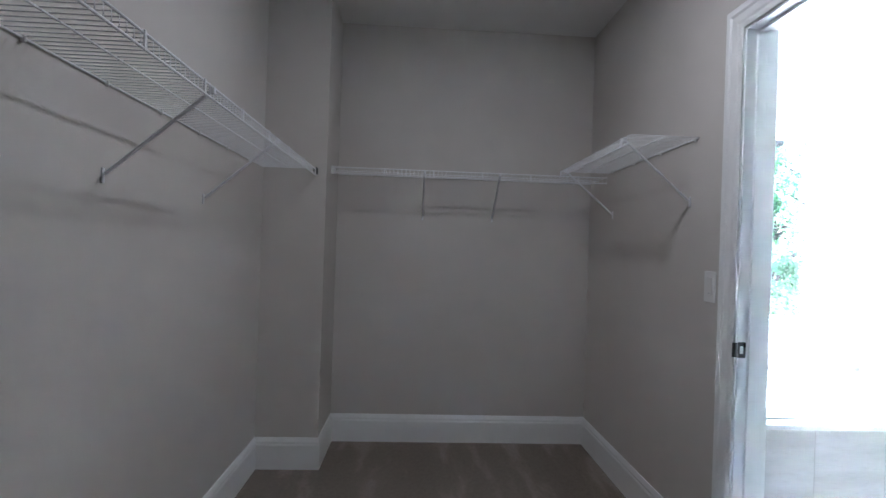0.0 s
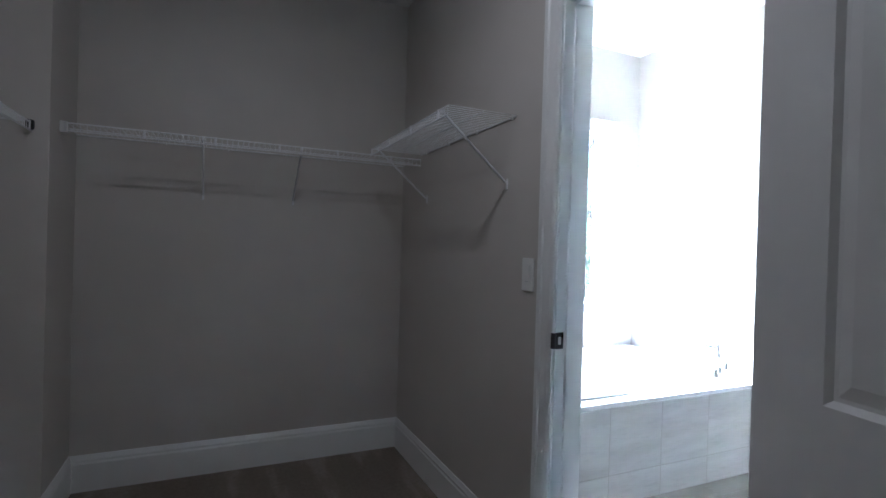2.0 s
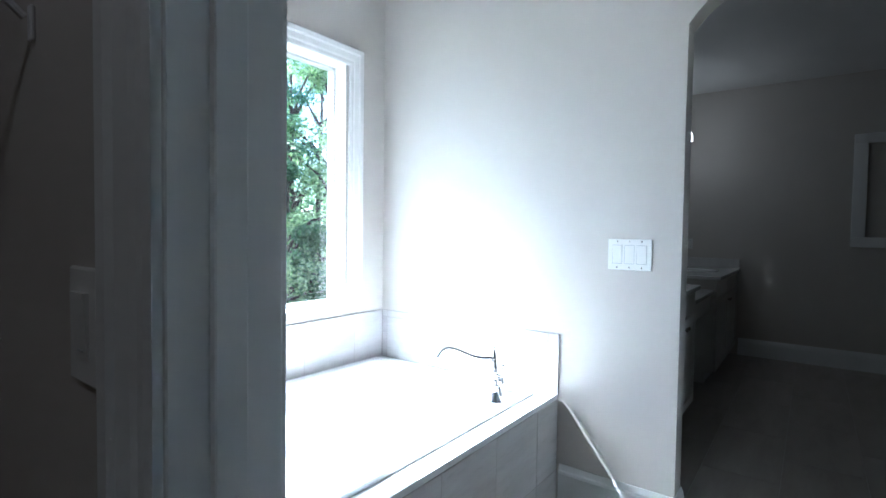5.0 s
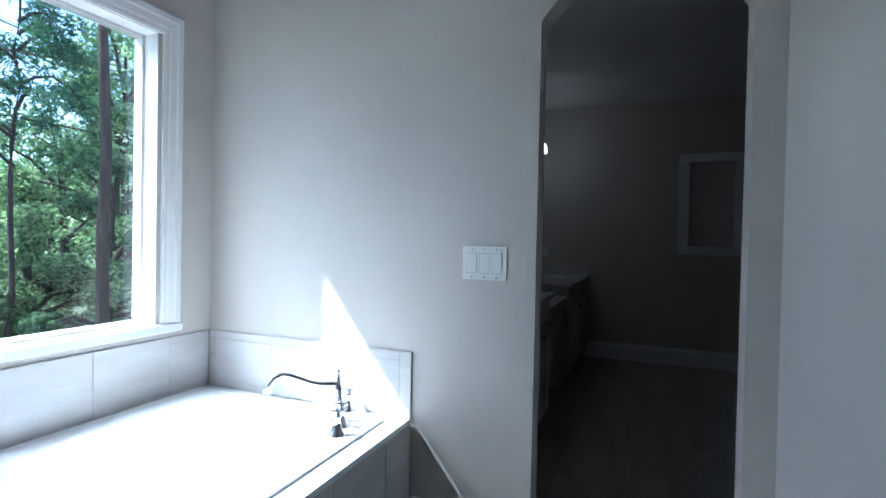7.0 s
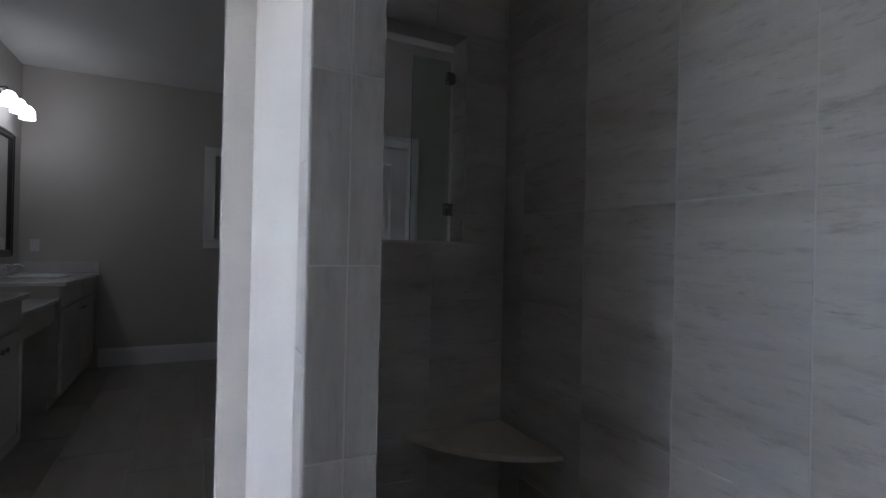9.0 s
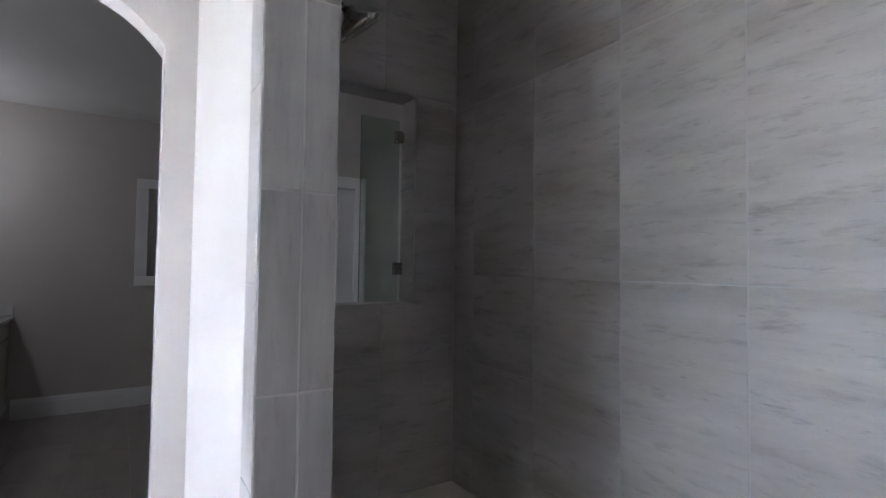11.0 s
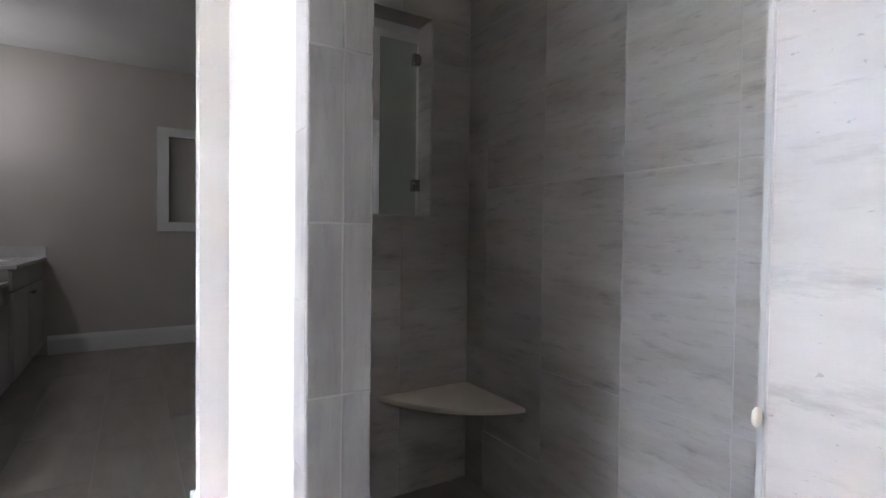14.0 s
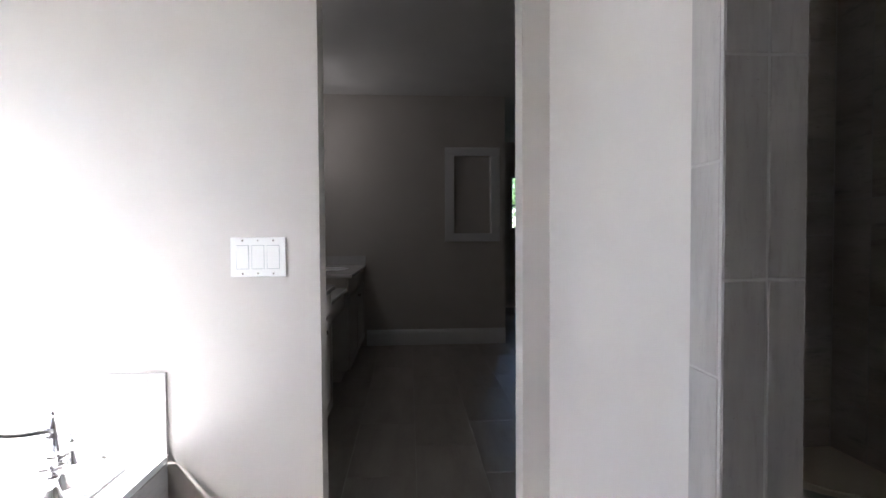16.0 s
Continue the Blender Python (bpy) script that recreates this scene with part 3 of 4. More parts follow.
bm = bmesh.new()
rings = []
for (x0, y0, x1, y1, r, z) in ((0.20, -0.835, 2.030, 0.226, 0.03, DZ), (0.196, -0.839, 2.034, 0.230, 0.03, DZ + 0.005), (0.198, -0.837, 2.032, 0.228, 0.03, DZ + 0.010), (0.206, -0.829, 2.024, 0.220, 0.025, DZ + 0.014), (0.218, -0.817, 2.012, 0.208, 0.02, DZ + 0.013), (0.226, -0.809, 2.004, 0.200, 0.02, DZ + 0.011),
                               (0.34, -0.70, 1.64, 0.09, 0.25, DZ + 0.010), (0.35, -0.69, 1.63, 0.08, 0.25, DZ + 0.004), (0.38, -0.66, 1.60, 0.05, 0.24, DZ - 0.08),
                               (0.46, -0.60, 1.50, -0.01, 0.22, DZ - 0.36), (0.56, -0.52, 1.40, -0.09, 0.18, DZ - 0.42)):
    rings.append([bm.verts.new((x, y, z)) for x, y in rounded(x0, y0, x1, y1, r)])
for r0, r1 in zip(rings, rings[1:]):
    n = len(r0)
    for k in range(n):
        bm.faces.new((r0[k], r0[(k + 1) % n], r1[(k + 1) % n], r1[k]))
bm.faces.new(rings[-1])
own(part("shell", bm, ACRYL, None), tub)
own(part("drain", lathe([(0.03, 0), (0.032, 0.003), (0.012, 0.006)], 20, (1.28, -0.3, DZ - 0.42)), CHROME, None, "chrome drain"), tub)

deck = wall("tub_surround", [((BX, FY, DZ - 0.03), (2.093, -0.80, DZ)), ((BX, -0.80, DZ - 0.03), (0.30, NORTH, DZ)), ((1.70, -0.80, DZ - 0.03), (2.093, NORTH, DZ)), ((0.30, 0.11, DZ - 0.03), (1.70, NORTH, DZ)), ((BX, FY + 0.012, 0), (2.093, FY + 0.05, DZ - 0.03))], "white tub deck over a tiled apron", ACRYL)
ap = wall("tub_apron_backing", [((BX, FY + 0.004, 0), (2.093, FY + 0.012, DZ - 0.022))], "grout of the tub apron tiles", GROUT)

# ---- faucets ----
def bell(r=0.026, h=0.075):
    return [(r, 0), (r, 0.004), (r * 0.92, 0.008), (r * 0.55, h * 0.45), (r * 0.42, h * 0.75), (r * 0.6, h * 0.82), (r * 0.6, h * 0.9), (r * 0.3, h)]


fc = empty("tub_faucet", (1.915, -0.672, DZ + 0.009), "chrome widespread tub faucet with a long curved spout", "faucet")
part("spout_body", lathe([(0.030, 0), (0.030, 0.005), (0.024, 0.012), (0.014, 0.045), (0.012, 0.06), (0.021, 0.075), (0.023, 0.10), (0.017, 0.135), (0.019, 0.145), (0.012, 0.155), (0.012, 0.185), (0.006, 0.19), (0.006, 0.205), (0.009, 0.21), (0.004, 0.222)], 20), CHROME, fc, "", True)
sp = []
for u, w in ((0.0, 0.158), (0.12, 0.160), (0.26, 0.162), (0.40, 0.172), (0.54, 0.190), (0.68, 0.207), (0.80, 0.213), (0.90, 0.202), (0.97, 0.176), (1.0, 0.146)):
    sp.append((-0.195 * u, 0.205 * u, w))
part("spout", tube(sp, 0.012, 12, [0.014, 0.012, 0.0115, 0.0115, 0.012, 0.0125, 0.013, 0.014, 0.016, 0.0175]), CHROME, fc, "long curved chrome spout", True)
for name, px, py in (("handle", -0.132, -0.084), ("handle", 0.125, 0.03), ("diverter", -0.050, -0.048)):
    hb = part(name, lathe(bell(0.033, 0.088), 20), CHROME, fc, "", True)
    hb.location = (px, py, 0)
    bm = bmesh.new()
    for a in (20, 110):
        c, s2 = math.cos(radians(a)) * 0.028, math.sin(radians(a)) * 0.028
        add_tube(bm, [(-c, -s2, 0.095), (c, s2, 0.095)], 0.006, 8)
    add_tube(bm, [(0, 0, 0.083), (0, 0, 0.104)], 0.006, 8)
    part("cross", bm, CHROME, hb)

# ---- shower fittings ----
seat = empty("corner_bench", (SH_E - 0.009, SH_S, 0.475), "cream solid-surface corner shower seat", "shower seat")
pts = [(0, 0)]
for k in range(17):
    t = k / 16
    b0, b1, b2 = (-0.445, 0.0), (-0.37, 0.34), (0.0, 0.472)
    pts.append(tuple((1 - t) ** 2 * b0[i] + 2 * t * (1 - t) * b1[i] + t * t * b2[i] for i in (0, 1)))
bm = prism(pts, "z", -0.022, 0.0)
bmesh.ops.bevel(bm, geom=[e for e in bm.edges if len(e.link_faces) == 2 and e.calc_face_angle(0) > 0.6], offset=0.004, segments=2, affect="EDGES")
part("slab", bm, SEATM, seat)

shd = empty("shower_head", (1.55, SH_N - 0.138, 2.205), "brushed nickel shower head on a short wall arm", "shower head")
part("flange", lathe([(0.028, 0), (0.028, 0.004), (0.010, 0.012)], 20), NICKEL, shd).matrix_basis = pose(0, 0, 0, 90, 0, 0)
part("arm", tube([(0, 0, 0), (0, -0.06, 0.015), (0, -0.14, 0.01), (0, -0.185, -0.02)], 0.010, 10), NICKEL, shd, "", True)
part("head", lathe([(0.015, 0.062), (0.022, 0.045), (0.056, 0.018), (0.076, 0.007), (0.077, -0.002), (0.066, -0.008)], 28), NICKEL, shd, "", True).matrix_basis = pose(0, -0.228, -0.062, -38, 0, 0)

gl = empty("glass_panel", (SH_E + 0.105, NY0 + 0.02, 1.28), "small frameless green-tinted glass panel hinged in the wall opening", "glass panel")
gp = own(part("pane", box((SH_E + 0.100, NY0 + 0.028, NZ0 + 0.004), (SH_E + 0.110, NY0 + 0.215, NZ1 - 0.09), 0.002), GREENGLASS, None, "green-tinted glass"), gl)
for hz in (1.43, 2.03):
    bm = bmesh.new()
    add_box(bm, (SH_E + 0.092, NY0 + 0.002, hz - 0.028), (SH_E + 0.118, NY0 + 0.05, hz + 0.028), 0.003)
    own(part("hinge", bm, NICKEL, None, "brushed nickel hinge"), gl)

# ---- far recess frame ----
rf = empty("recess_frame", (FAR, -2.49, 1.7), "white painted trim round a shallow wall recess", "wall niche")
for lo, hi in (((FAR - 0.018, -2.838, 2.208), (FAR, -2.190, 2.303)), ((FAR - 0.018, -2.838, 1.206), (FAR, -2.190, 1.304)), ((FAR - 0.018, -2.299, 1.304), (FAR, -2.190, 2.208)), ((FAR - 0.018, -2.838, 1.304), (FAR, -2.731, 2.208))):
    own(part("rail" if hi[1] - lo[1] > 0.3 else "stile", box(lo, hi, 0.003), TRIM, None), rf)

# ---- vanity ----
VF = -1.23


def cabinet(name, x0, x1, front, top, label, doors, drawer_h=0.15, knee=False):
    c = empty(name, ((x0 + x1) / 2, front, 0), label, "vanity cabinet", "cabinets of the vanity")
    z0 = 0.10 if not knee else top - 0.16
    bm = bmesh.new()
    add_box(bm, (x0, front + 0.018, z0), (x1, VN, top))
    if not knee:
        add_box(bm, (x0 + 0.01, front + 0.08, 0), (x1 - 0.01, VN, 0.10))
    own(part("body", bm, CABM, None), c)
    n = doors
    w = (x1 - x0) / n
    for k in range(n):
        a, b2 = x0 + k * w + 0.008, x0 + (k + 1) * w - 0.008
        dr = own(part("drawer_front", box((a, front, top - drawer_h - 0.005), (b2, front + 0.016, top - 0.012), 0.003), CABM, None), c)
        if not knee:
            d = own(part("door", box((a, front, z0 + 0.012), (b2, front + 0.016, top - drawer_h - 0.02), 0.003), CABM, None), c)
            bm = bmesh.new()
            zz0, zz1 = z0 + 0.012, top - drawer_h - 0.02
            for lo, hi in (((a, front - 0.007, zz0), (a + 0.055, front - 0.0005, zz1)), ((b2 - 0.055, front - 0.007, zz0), (b2, front - 0.0005, zz1)), ((a + 0.055, front - 0.007, zz0), (b2 - 0.055, front - 0.0005, zz0 + 0.055)), ((a + 0.055, front - 0.007, zz1 - 0.055), (b2 - 0.055, front - 0.0005, zz1))):
                add_box(bm, lo, hi)
            own(part("rail_and_stile", bm, CABM, None), c)
            kx = b2 - 0.03 if k % 2 == 0 else a + 0.03
            kn = part("knob", lathe([(0.006, 0), (0.006, 0.012), (0.014, 0.018), (0.014, 0.024), (0.006, 0.028)], 14), NICKEL, None)
            kn.matrix_world = pose(kx, front - 0.007, zz1 - 0.06, 90, 0, 0)
            own(kn, c)
    return c


cabinet("vanity_cabinet", 2.26, 3.79, VF, 0.913, "greige painted vanity cabinet with panel doors under the near sink", 4)
cabinet("vanity_desk", 3.795, 4.695, VF + 0.03, 0.799, "greige apron drawer of the knee space between the two vanities", 1, 0.13, True)
cabinet("vanity_cabinet", 4.70, FAR - 0.002, VF - 0.01, 0.913, "greige painted vanity cabinet with panel doors under the far sink", 2)


def counter(x0, x1, front, top, label, splash=True):
    c = empty("countertop", ((x0 + x1) / 2, front, top), label, "countertop")
    own(part("slab", box((x0, front - 0.03, top), (x1, VN - 0.001, top + 0.032), 0.006, 3), COUNTER, None), c)
    if splash:
        own(part("backsplash", box((x0, VN - 0.02, top + 0.033), (x1, VN - 0.001, top + 0.13), 0.003), COUNTER, None), c)
    return c


counter(2.24, 3.81, VF, 0.914, "pale marble vanity countertop with an undermount sink")
counter(3.812, 4.682, VF + 0.03, 0.800, "lower pale marble desk top between the vanities")
cc = counter(4.685, FAR - 0.002, VF - 0.01, 0.914, "pale marble vanity countertop in the far corner")
own(part("side_splash", box((FAR - 0.022, VF - 0.035, 0.947), (FAR - 0.002, VN - 0.022, 1.048), 0.003), COUNTER, None), cc)
for sx in (3.03, 5.42):
    sk = empty("sink", (sx, -0.95, 0.946), "white oval bathroom sink", "sink")
    part("bowl", lathe([(0.20, 0.0), (0.205, 0.006), (0.19, 0.008), (0.17, 0.004), (0.10, 0.003), (0.03, 0.002)], 32), ACRYL, sk, "", True)
    vf = empty("sink_faucet", (sx, -0.745, 0.946), "chrome widespread sink faucet", "faucet")
    part("spout_body", lathe([(0.024, 0), (0.022, 0.006), (0.012, 0.03), (0.013, 0.08), (0.008, 0.10)], 16), CHROME, vf, "", True)
    part("spout", tube([(0, 0, 0.07), (0, -0.04, 0.105), (0, -0.08, 0.105), (0, -0.11, 0.075)], 0.008, 10), CHROME, vf, "", True)
    for hx in (-0.10, 0.10):
        hh = part("handle", lathe(bell(0.022, 0.06), 16), CHROME, vf, "", True)
        hh.location = (hx, 0, 0)
        part("lever", tube([(0, 0, 0.062), (0.03 if hx > 0 else -0.03, -0.01, 0.07), (0.05 if hx > 0 else -0.05, -0.01, 0.066)], 0.005, 8), CHROME, hh)

for mx in (3.06, 5.45):
    mr = empty("wall_mirror", (mx, VN, 1.5), "rectangular wall mirror in a dark bronze frame", "mirror")
    w2, z0, z1 = 0.43, 1.10, 2.19
    bm = bmesh.new()
    prev = None
    for ins, dep in ((0, 0.0), (0, 0.022), (0.012, 0.030), (0.030, 0.022), (0.05, 0.024), (0.062, 0.010), (0.062, 0.006)):
        ring = [bm.verts.new((x, VN - dep, z)) for x, z in ((mx - w2 + ins, z0 + ins), (mx + w2 - ins, z0 + ins), (mx + w2 - ins, z1 - ins), (mx - w2 + ins, z1 - ins))]
        if prev:
            for k in range(4):
                bm.faces.new((prev[k], prev[(k + 1) % 4], ring[(k + 1) % 4], ring[k]))
        prev = ring
    own(part("frame", bm, FRAME, None), mr)
    own(part("mirror", box((mx - w2 + 0.05, VN - 0.006, z0 + 0.05), (mx + w2 - 0.05, VN - 0.002, z1 - 0.05)), MIRROR, None, "silvered mirror glass"), mr)
    vl = empty("vanity_light", (mx, VN, 2.43), "dark metal vanity light with lit frosted glass shades", "wall light")
    own(part("backplate", box((mx - 0.09, VN - 0.02, 2.39), (mx + 0.09, VN, 2.48), 0.004, 2), FRAME, None), vl)
    own(part("bar", tube([(mx - 0.26, VN - 0.09, 2.44), (mx + 0.26, VN - 0.09, 2.44)], 0.009, 10), FRAME, None), vl)
    own(part("stem", tube([(mx, VN - 0.01, 2.43), (mx, VN - 0.09, 2.44)], 0.010, 10), FRAME, None), vl)
    for dx in (-0.24, 0, 0.24):
        own(part("arm", tube([(mx + dx, VN - 0.09, 2.44), (mx + dx, VN - 0.13, 2.445), (mx + dx, VN - 0.15, 2.415)], 0.008, 8), FRAME, None), vl)
        ob = part("shade", lathe([(0.022, 0.045), (0.040, 0.030), (0.055, 0.0), (0.060, -0.07), (0.056, -0.074), (0.02, -0.06)], 24), SHADE, None, "lit frosted glass shade", True)
        ob.location = (mx + dx, VN - 0.15, 2.372)
        bpy.context.view_layer.update()
        own(ob, vl)

# ---- white door and trim seen through the shower opening ----
dv = empty("door_2", (3.90, -3.375, 0), "white painted panel door closed in a white casing beyond the shower", "door", kind="structure")
own(part("leaf", panel_door(0.54, 2.03, 0.035), DOORP, None), dv).matrix_world = pose(3.955, -3.645, 0.012, 0, 0, 90)
casing("trim", "x", 3.90, -1, -3.62, -3.13, 2.045, 0.09, None, "white moulded door casing")

# ---- bedroom window ----
bw = empty("window_2", (9.0, -3.57, 1.3), "small white-framed window with trees outside", "window", kind="structure")
bm = bmesh.new()
for lo, hi in (((8.98, BW[0], BW[2]), (9.06, BW[0] + 0.03, BW[3])), ((8.98, BW[1] - 0.03, BW[2]), (9.06, BW[1], BW[3])), ((8.98, BW[0] + 0.03, BW[3] - 0.03), (9.06, BW[1] - 0.03, BW[3])), ((8.98, BW[0] + 0.03, BW[2]), (9.06, BW[1] - 0.03, BW[2] + 0.03)), ((9.0, BW[0] + 0.03, 1.78), (9.05, BW[1] - 0.03, 1.81))):
    add_box(bm, lo, hi)
own(part("frame", bm, TRIM, None), bw)
pn = own(part("pane", box((9.02, BW[0] + 0.02, BW[2] + 0.02), (9.025, BW[1] - 0.02, BW[3] - 0.02)), GLASS, None), bw)
pn.visible_shadow = False

# ---- outside ----
GZ = -1.6
bm = bmesh.new()
n = 40
rng = random.Random(5)


def ground_z(x, y):
    d = max(0.0, y - 6)
    return GZ - 0.02 * min(d, 60) + 0.5 * noise.noise(Vector((x * 0.08, y * 0.08, 0)))


vs = {}
xs = [-600, -300, -150, -80] + [-60 + 4 * i for i in range(31)] + [80, 150, 300, 600]
ys = [-600, -300, -100, -50, -20] + [0.8 + 4 * i for i in range(26)] + [150, 300, 600]
for i, x in enumerate(xs):
    for j, y in enumerate(ys):
        vs[i, j] = bm.verts.new((x, y, ground_z(x, y) if y > 0 else GZ))
for i in range(len(xs) - 1):
    for j in range(len(ys) - 1):
        bm.faces.new((vs[i, j], vs[i + 1, j], vs[i + 1, j + 1], vs[i, j + 1]))
tagged(finish("ground", bm, GROUND), "leaf-strewn forest ground", "ground", kind="structure")


def leaf_cloud(verts, faces, centre, radius, count, size, rng, flat=1.0):
    for _ in range(count):
        d = Vector((rng.gauss(0, 1), rng.gauss(0, 1), rng.gauss(0, 1)))
        d.normalize()
        p = Vector(centre) + Vector((d.x, d.y, d.z * flat)) * radius * (rng.random() ** 0.45)
        a = Vector((rng.gauss(0, 1), rng.gauss(0, 1), rng.gauss(0, 0.6))).normalized()
        b2 = a.cross(Vector((rng.gauss(0, 1), rng.gauss(0, 1), rng.gauss(0, 1)))).normalized()
        s = size * rng.uniform(0.6, 1.3)
        k = len(verts)
        verts += [p - a * s, p - b2 * s * 0.45, p + a * s, p + b2 * s * 0.45]
        faces.append((k, k + 1, k + 2, k + 3))


def mesh_from(name, verts, faces, material, parent, label=""):
    me = bpy.data.meshes.new(name)
    me.from_pydata([tuple(v) for v in verts], [], faces)
    me.materials.append(material)
    ob = new(name, me)
    if parent is not None:
        ob.parent = parent
    if label:
        ob["label"] = label
    return ob


def broadleaf(x, y, height, spread, seed, material=LEAF, leaves=5200, size=0.085, low=0.15):
    r = random.Random(seed)
    z = ground_z(x, y)
    t = empty("tree", (x, y, z), "leafy green broadleaf tree with a dense uneven crown", "tree", "trees outside the window")
    bm = bmesh.new()
    top = height * 0.9
    lean = (r.uniform(-0.4, 0.4), r.uniform(-0.4, 0.4))
    pts = [(lean[0] * k / 6, lean[1] * k / 6, top * k / 6) for k in range(7)]
    add_tube(bm, pts, 0.1, 8, True, [0.13 * (1 - 0.13 * k) for k in range(7)])
    clumps = []
    for k in range(26):
        h = height * r.uniform(low, 1.0)
        a = r.uniform(0, math.tau)
        w = spread * (0.35 + 0.65 * math.sin(min(1, max(0.05, 1.05 - h / height)) * 2.2)) * r.uniform(0.35, 1.0)
        e = Vector((lean[0] * h / top + w * math.cos(a), lean[1] * h / top + w * math.sin(a), h))
        clumps.append((e, r.uniform(0.35, 0.8) * spread * 0.42))
        s = Vector((lean[0] * h / top, lean[1] * h / top, min(top * 0.95, h * 0.8)))
        add_tube(bm, [s, (s + e) / 2 + Vector((0, 0, 0.15)), e], 0.03, 5, False, [0.05, 0.03, 0.012])
    part("trunk", bm, BARK, t)
    verts, faces = [], []
    for c, rad in clumps:
        leaf_cloud(verts, faces, c, rad, leaves // 26, size, r, 0.8)
    mesh_from("crown", verts, faces, material, t)
    return t


def pine(x, y, height, radius, seed, first, boughs, lean=0.0, reach=2.4, bias=None, needles=95):
    r = random.Random(seed)
    z = ground_z(x, y)
    t = empty("pine_tree", (x, y, z), "tall pine with a bare reddish-brown trunk and high needled boughs", "tree", "trees outside the window")
    bm = bmesh.new()
    k = 14
    pts = [(lean * i / k + 0.04 * r.uniform(-1, 1), 0.04 * r.uniform(-1, 1), height * i / k) for i in range(k + 1)]
    add_tube(bm, pts, radius, 12, True, [radius * (1.05 - 0.75 * i / k) for i in range(k + 1)])
    verts, faces = [], []
    for i in range(boughs):
        h = first + (height - first) * (i + r.uniform(0, 0.8)) / boughs
        a = r.uniform(0, math.tau) if bias is None else r.gauss(bias, 0.8)
        ln2 = reach * (1.1 - 0.55 * (h - first) / (height - first)) * r.uniform(0.7, 1.2)
        base = Vector((lean * h / height, 0, h))
        d = Vector((math.cos(a), math.sin(a), 0))
        pp = [base + d * ln2 * u + Vector((0, 0, 0.35 * math.sin(u * 3.0) - 0.25 * u)) for u in (0, 0.25, 0.5, 0.75, 1.0)]
        add_tube(bm, pp, 0.03, 5, False, [0.032, 0.025, 0.018, 0.012, 0.006])
        for u in (0.3, 0.45, 0.6, 0.72, 0.82, 0.92, 1.0):
            c = base + d * ln2 * u + Vector((r.uniform(-0.25, 0.25), r.uniform(-0.25, 0.25), 0.35 * math.sin(u * 3.0) - 0.25 * u + r.uniform(-0.05, 0.2)))
            for _ in range(needles):
                q = Vector((r.gauss(0, 1), r.gauss(0, 1), r.gauss(0, 0.7))).normalized()
                s = r.uniform(0.07, 0.15)
                w = q.cross(Vector((r.gauss(0, 1), r.gauss(0, 1), r.gauss(0, 1)))).normalized() * 0.013
                o = c + q * 0.05 + Vector((r.uniform(-0.15, 0.15), r.uniform(-0.15, 0.15), r.uniform(-0.1, 0.1)))
                n0 = len(verts)
                verts += [o - w, o + w, o + q * s]
                faces.append((n0, n0 + 1, n0 + 2))
    part("trunk", bm, BARK, t)
    mesh_from("crown", verts, faces, NEEDLE, t)
    return t


def spot(az, dist):
    """A place outside, by its bearing east of north from the doorway and its distance."""
    return 0.1 + dist * math.sin(radians(az)), -1.82 + dist * math.cos(radians(az))


pine(*spot(17.6, 12.0), 16, 0.165, 11, 4.4, 26, 0.0, 3.8, -0.2, 150)
pine(*spot(27.4, 9.6), 6.3, 0.05, 12, 3.7, 11, 0.1, 0.9, None, 75)
pine(*spot(34.3, 8.8), 13, 0.09, 13, 7.0, 16, -0.1, 2.2)
pine(*spot(12.0, 18.0), 15, 0.14, 14, 5.0, 18, 0.0, 2.6)
spots = ((16.5, 10.5, 2.7, 1.6), (19.5, 11.5, 2.6, 1.5), (22.5, 10.5, 2.2, 1.4), (25.5, 12.0, 2.6, 1.6), (29.0, 11.0, 3.0, 1.7), (31.5, 13.5, 5.4, 1.9), (33.5, 10.5, 4.2, 1.6), (36.0, 12.5, 7.2, 2.2), (38.5, 15.5, 8.6, 2.6), (34.0, 17.0, 8.4, 2.6), (30.0, 19.0, 6.2, 2.3), (12.5, 12.0, 3.4, 1.9), (9.0, 14.0, 4.8, 2.2), (41.0, 11.0, 6.6, 2.2), (14.5, 20.0, 6.8, 2.4), (18.5, 19.0, 6.2, 2.2), (22.5, 20.0, 6.4, 2.4), (26.5, 22.0, 7.2, 2.6))
for i, (az, d, h, s) in enumerate(spots):
    broadleaf(*spot(az, d), h, s, 40 + i, LEAF if i % 3 else LEAFD, 15000 if d < 16 else 6500, 0.047 if d < 16 else 0.085, 0.05)
for i, (x, y) in enumerate(((17.5, -1.0), (18.5, -4.5), (17.0, -8.5))):
    broadleaf(x, y, 5.5, 2.8, 90 + i, LEAF, 4000, 0.12, 0.05)
# far woods
verts, faces = [], []
r = random.Random(77)
for i in range(230):
    az, d = r.uniform(-10, 60), r.uniform(34, 60)
    x, y = spot(az, d)
    leaf_cloud(verts, faces, (x, y, GZ - 0.8 + r.uniform(0.5, 7.5)), 2.4, 330, 0.20, r, 0.9)
tagged(mesh_from("far_woods", verts, faces, LEAF, None), "dense far woodland", "woods", kind="stuff")

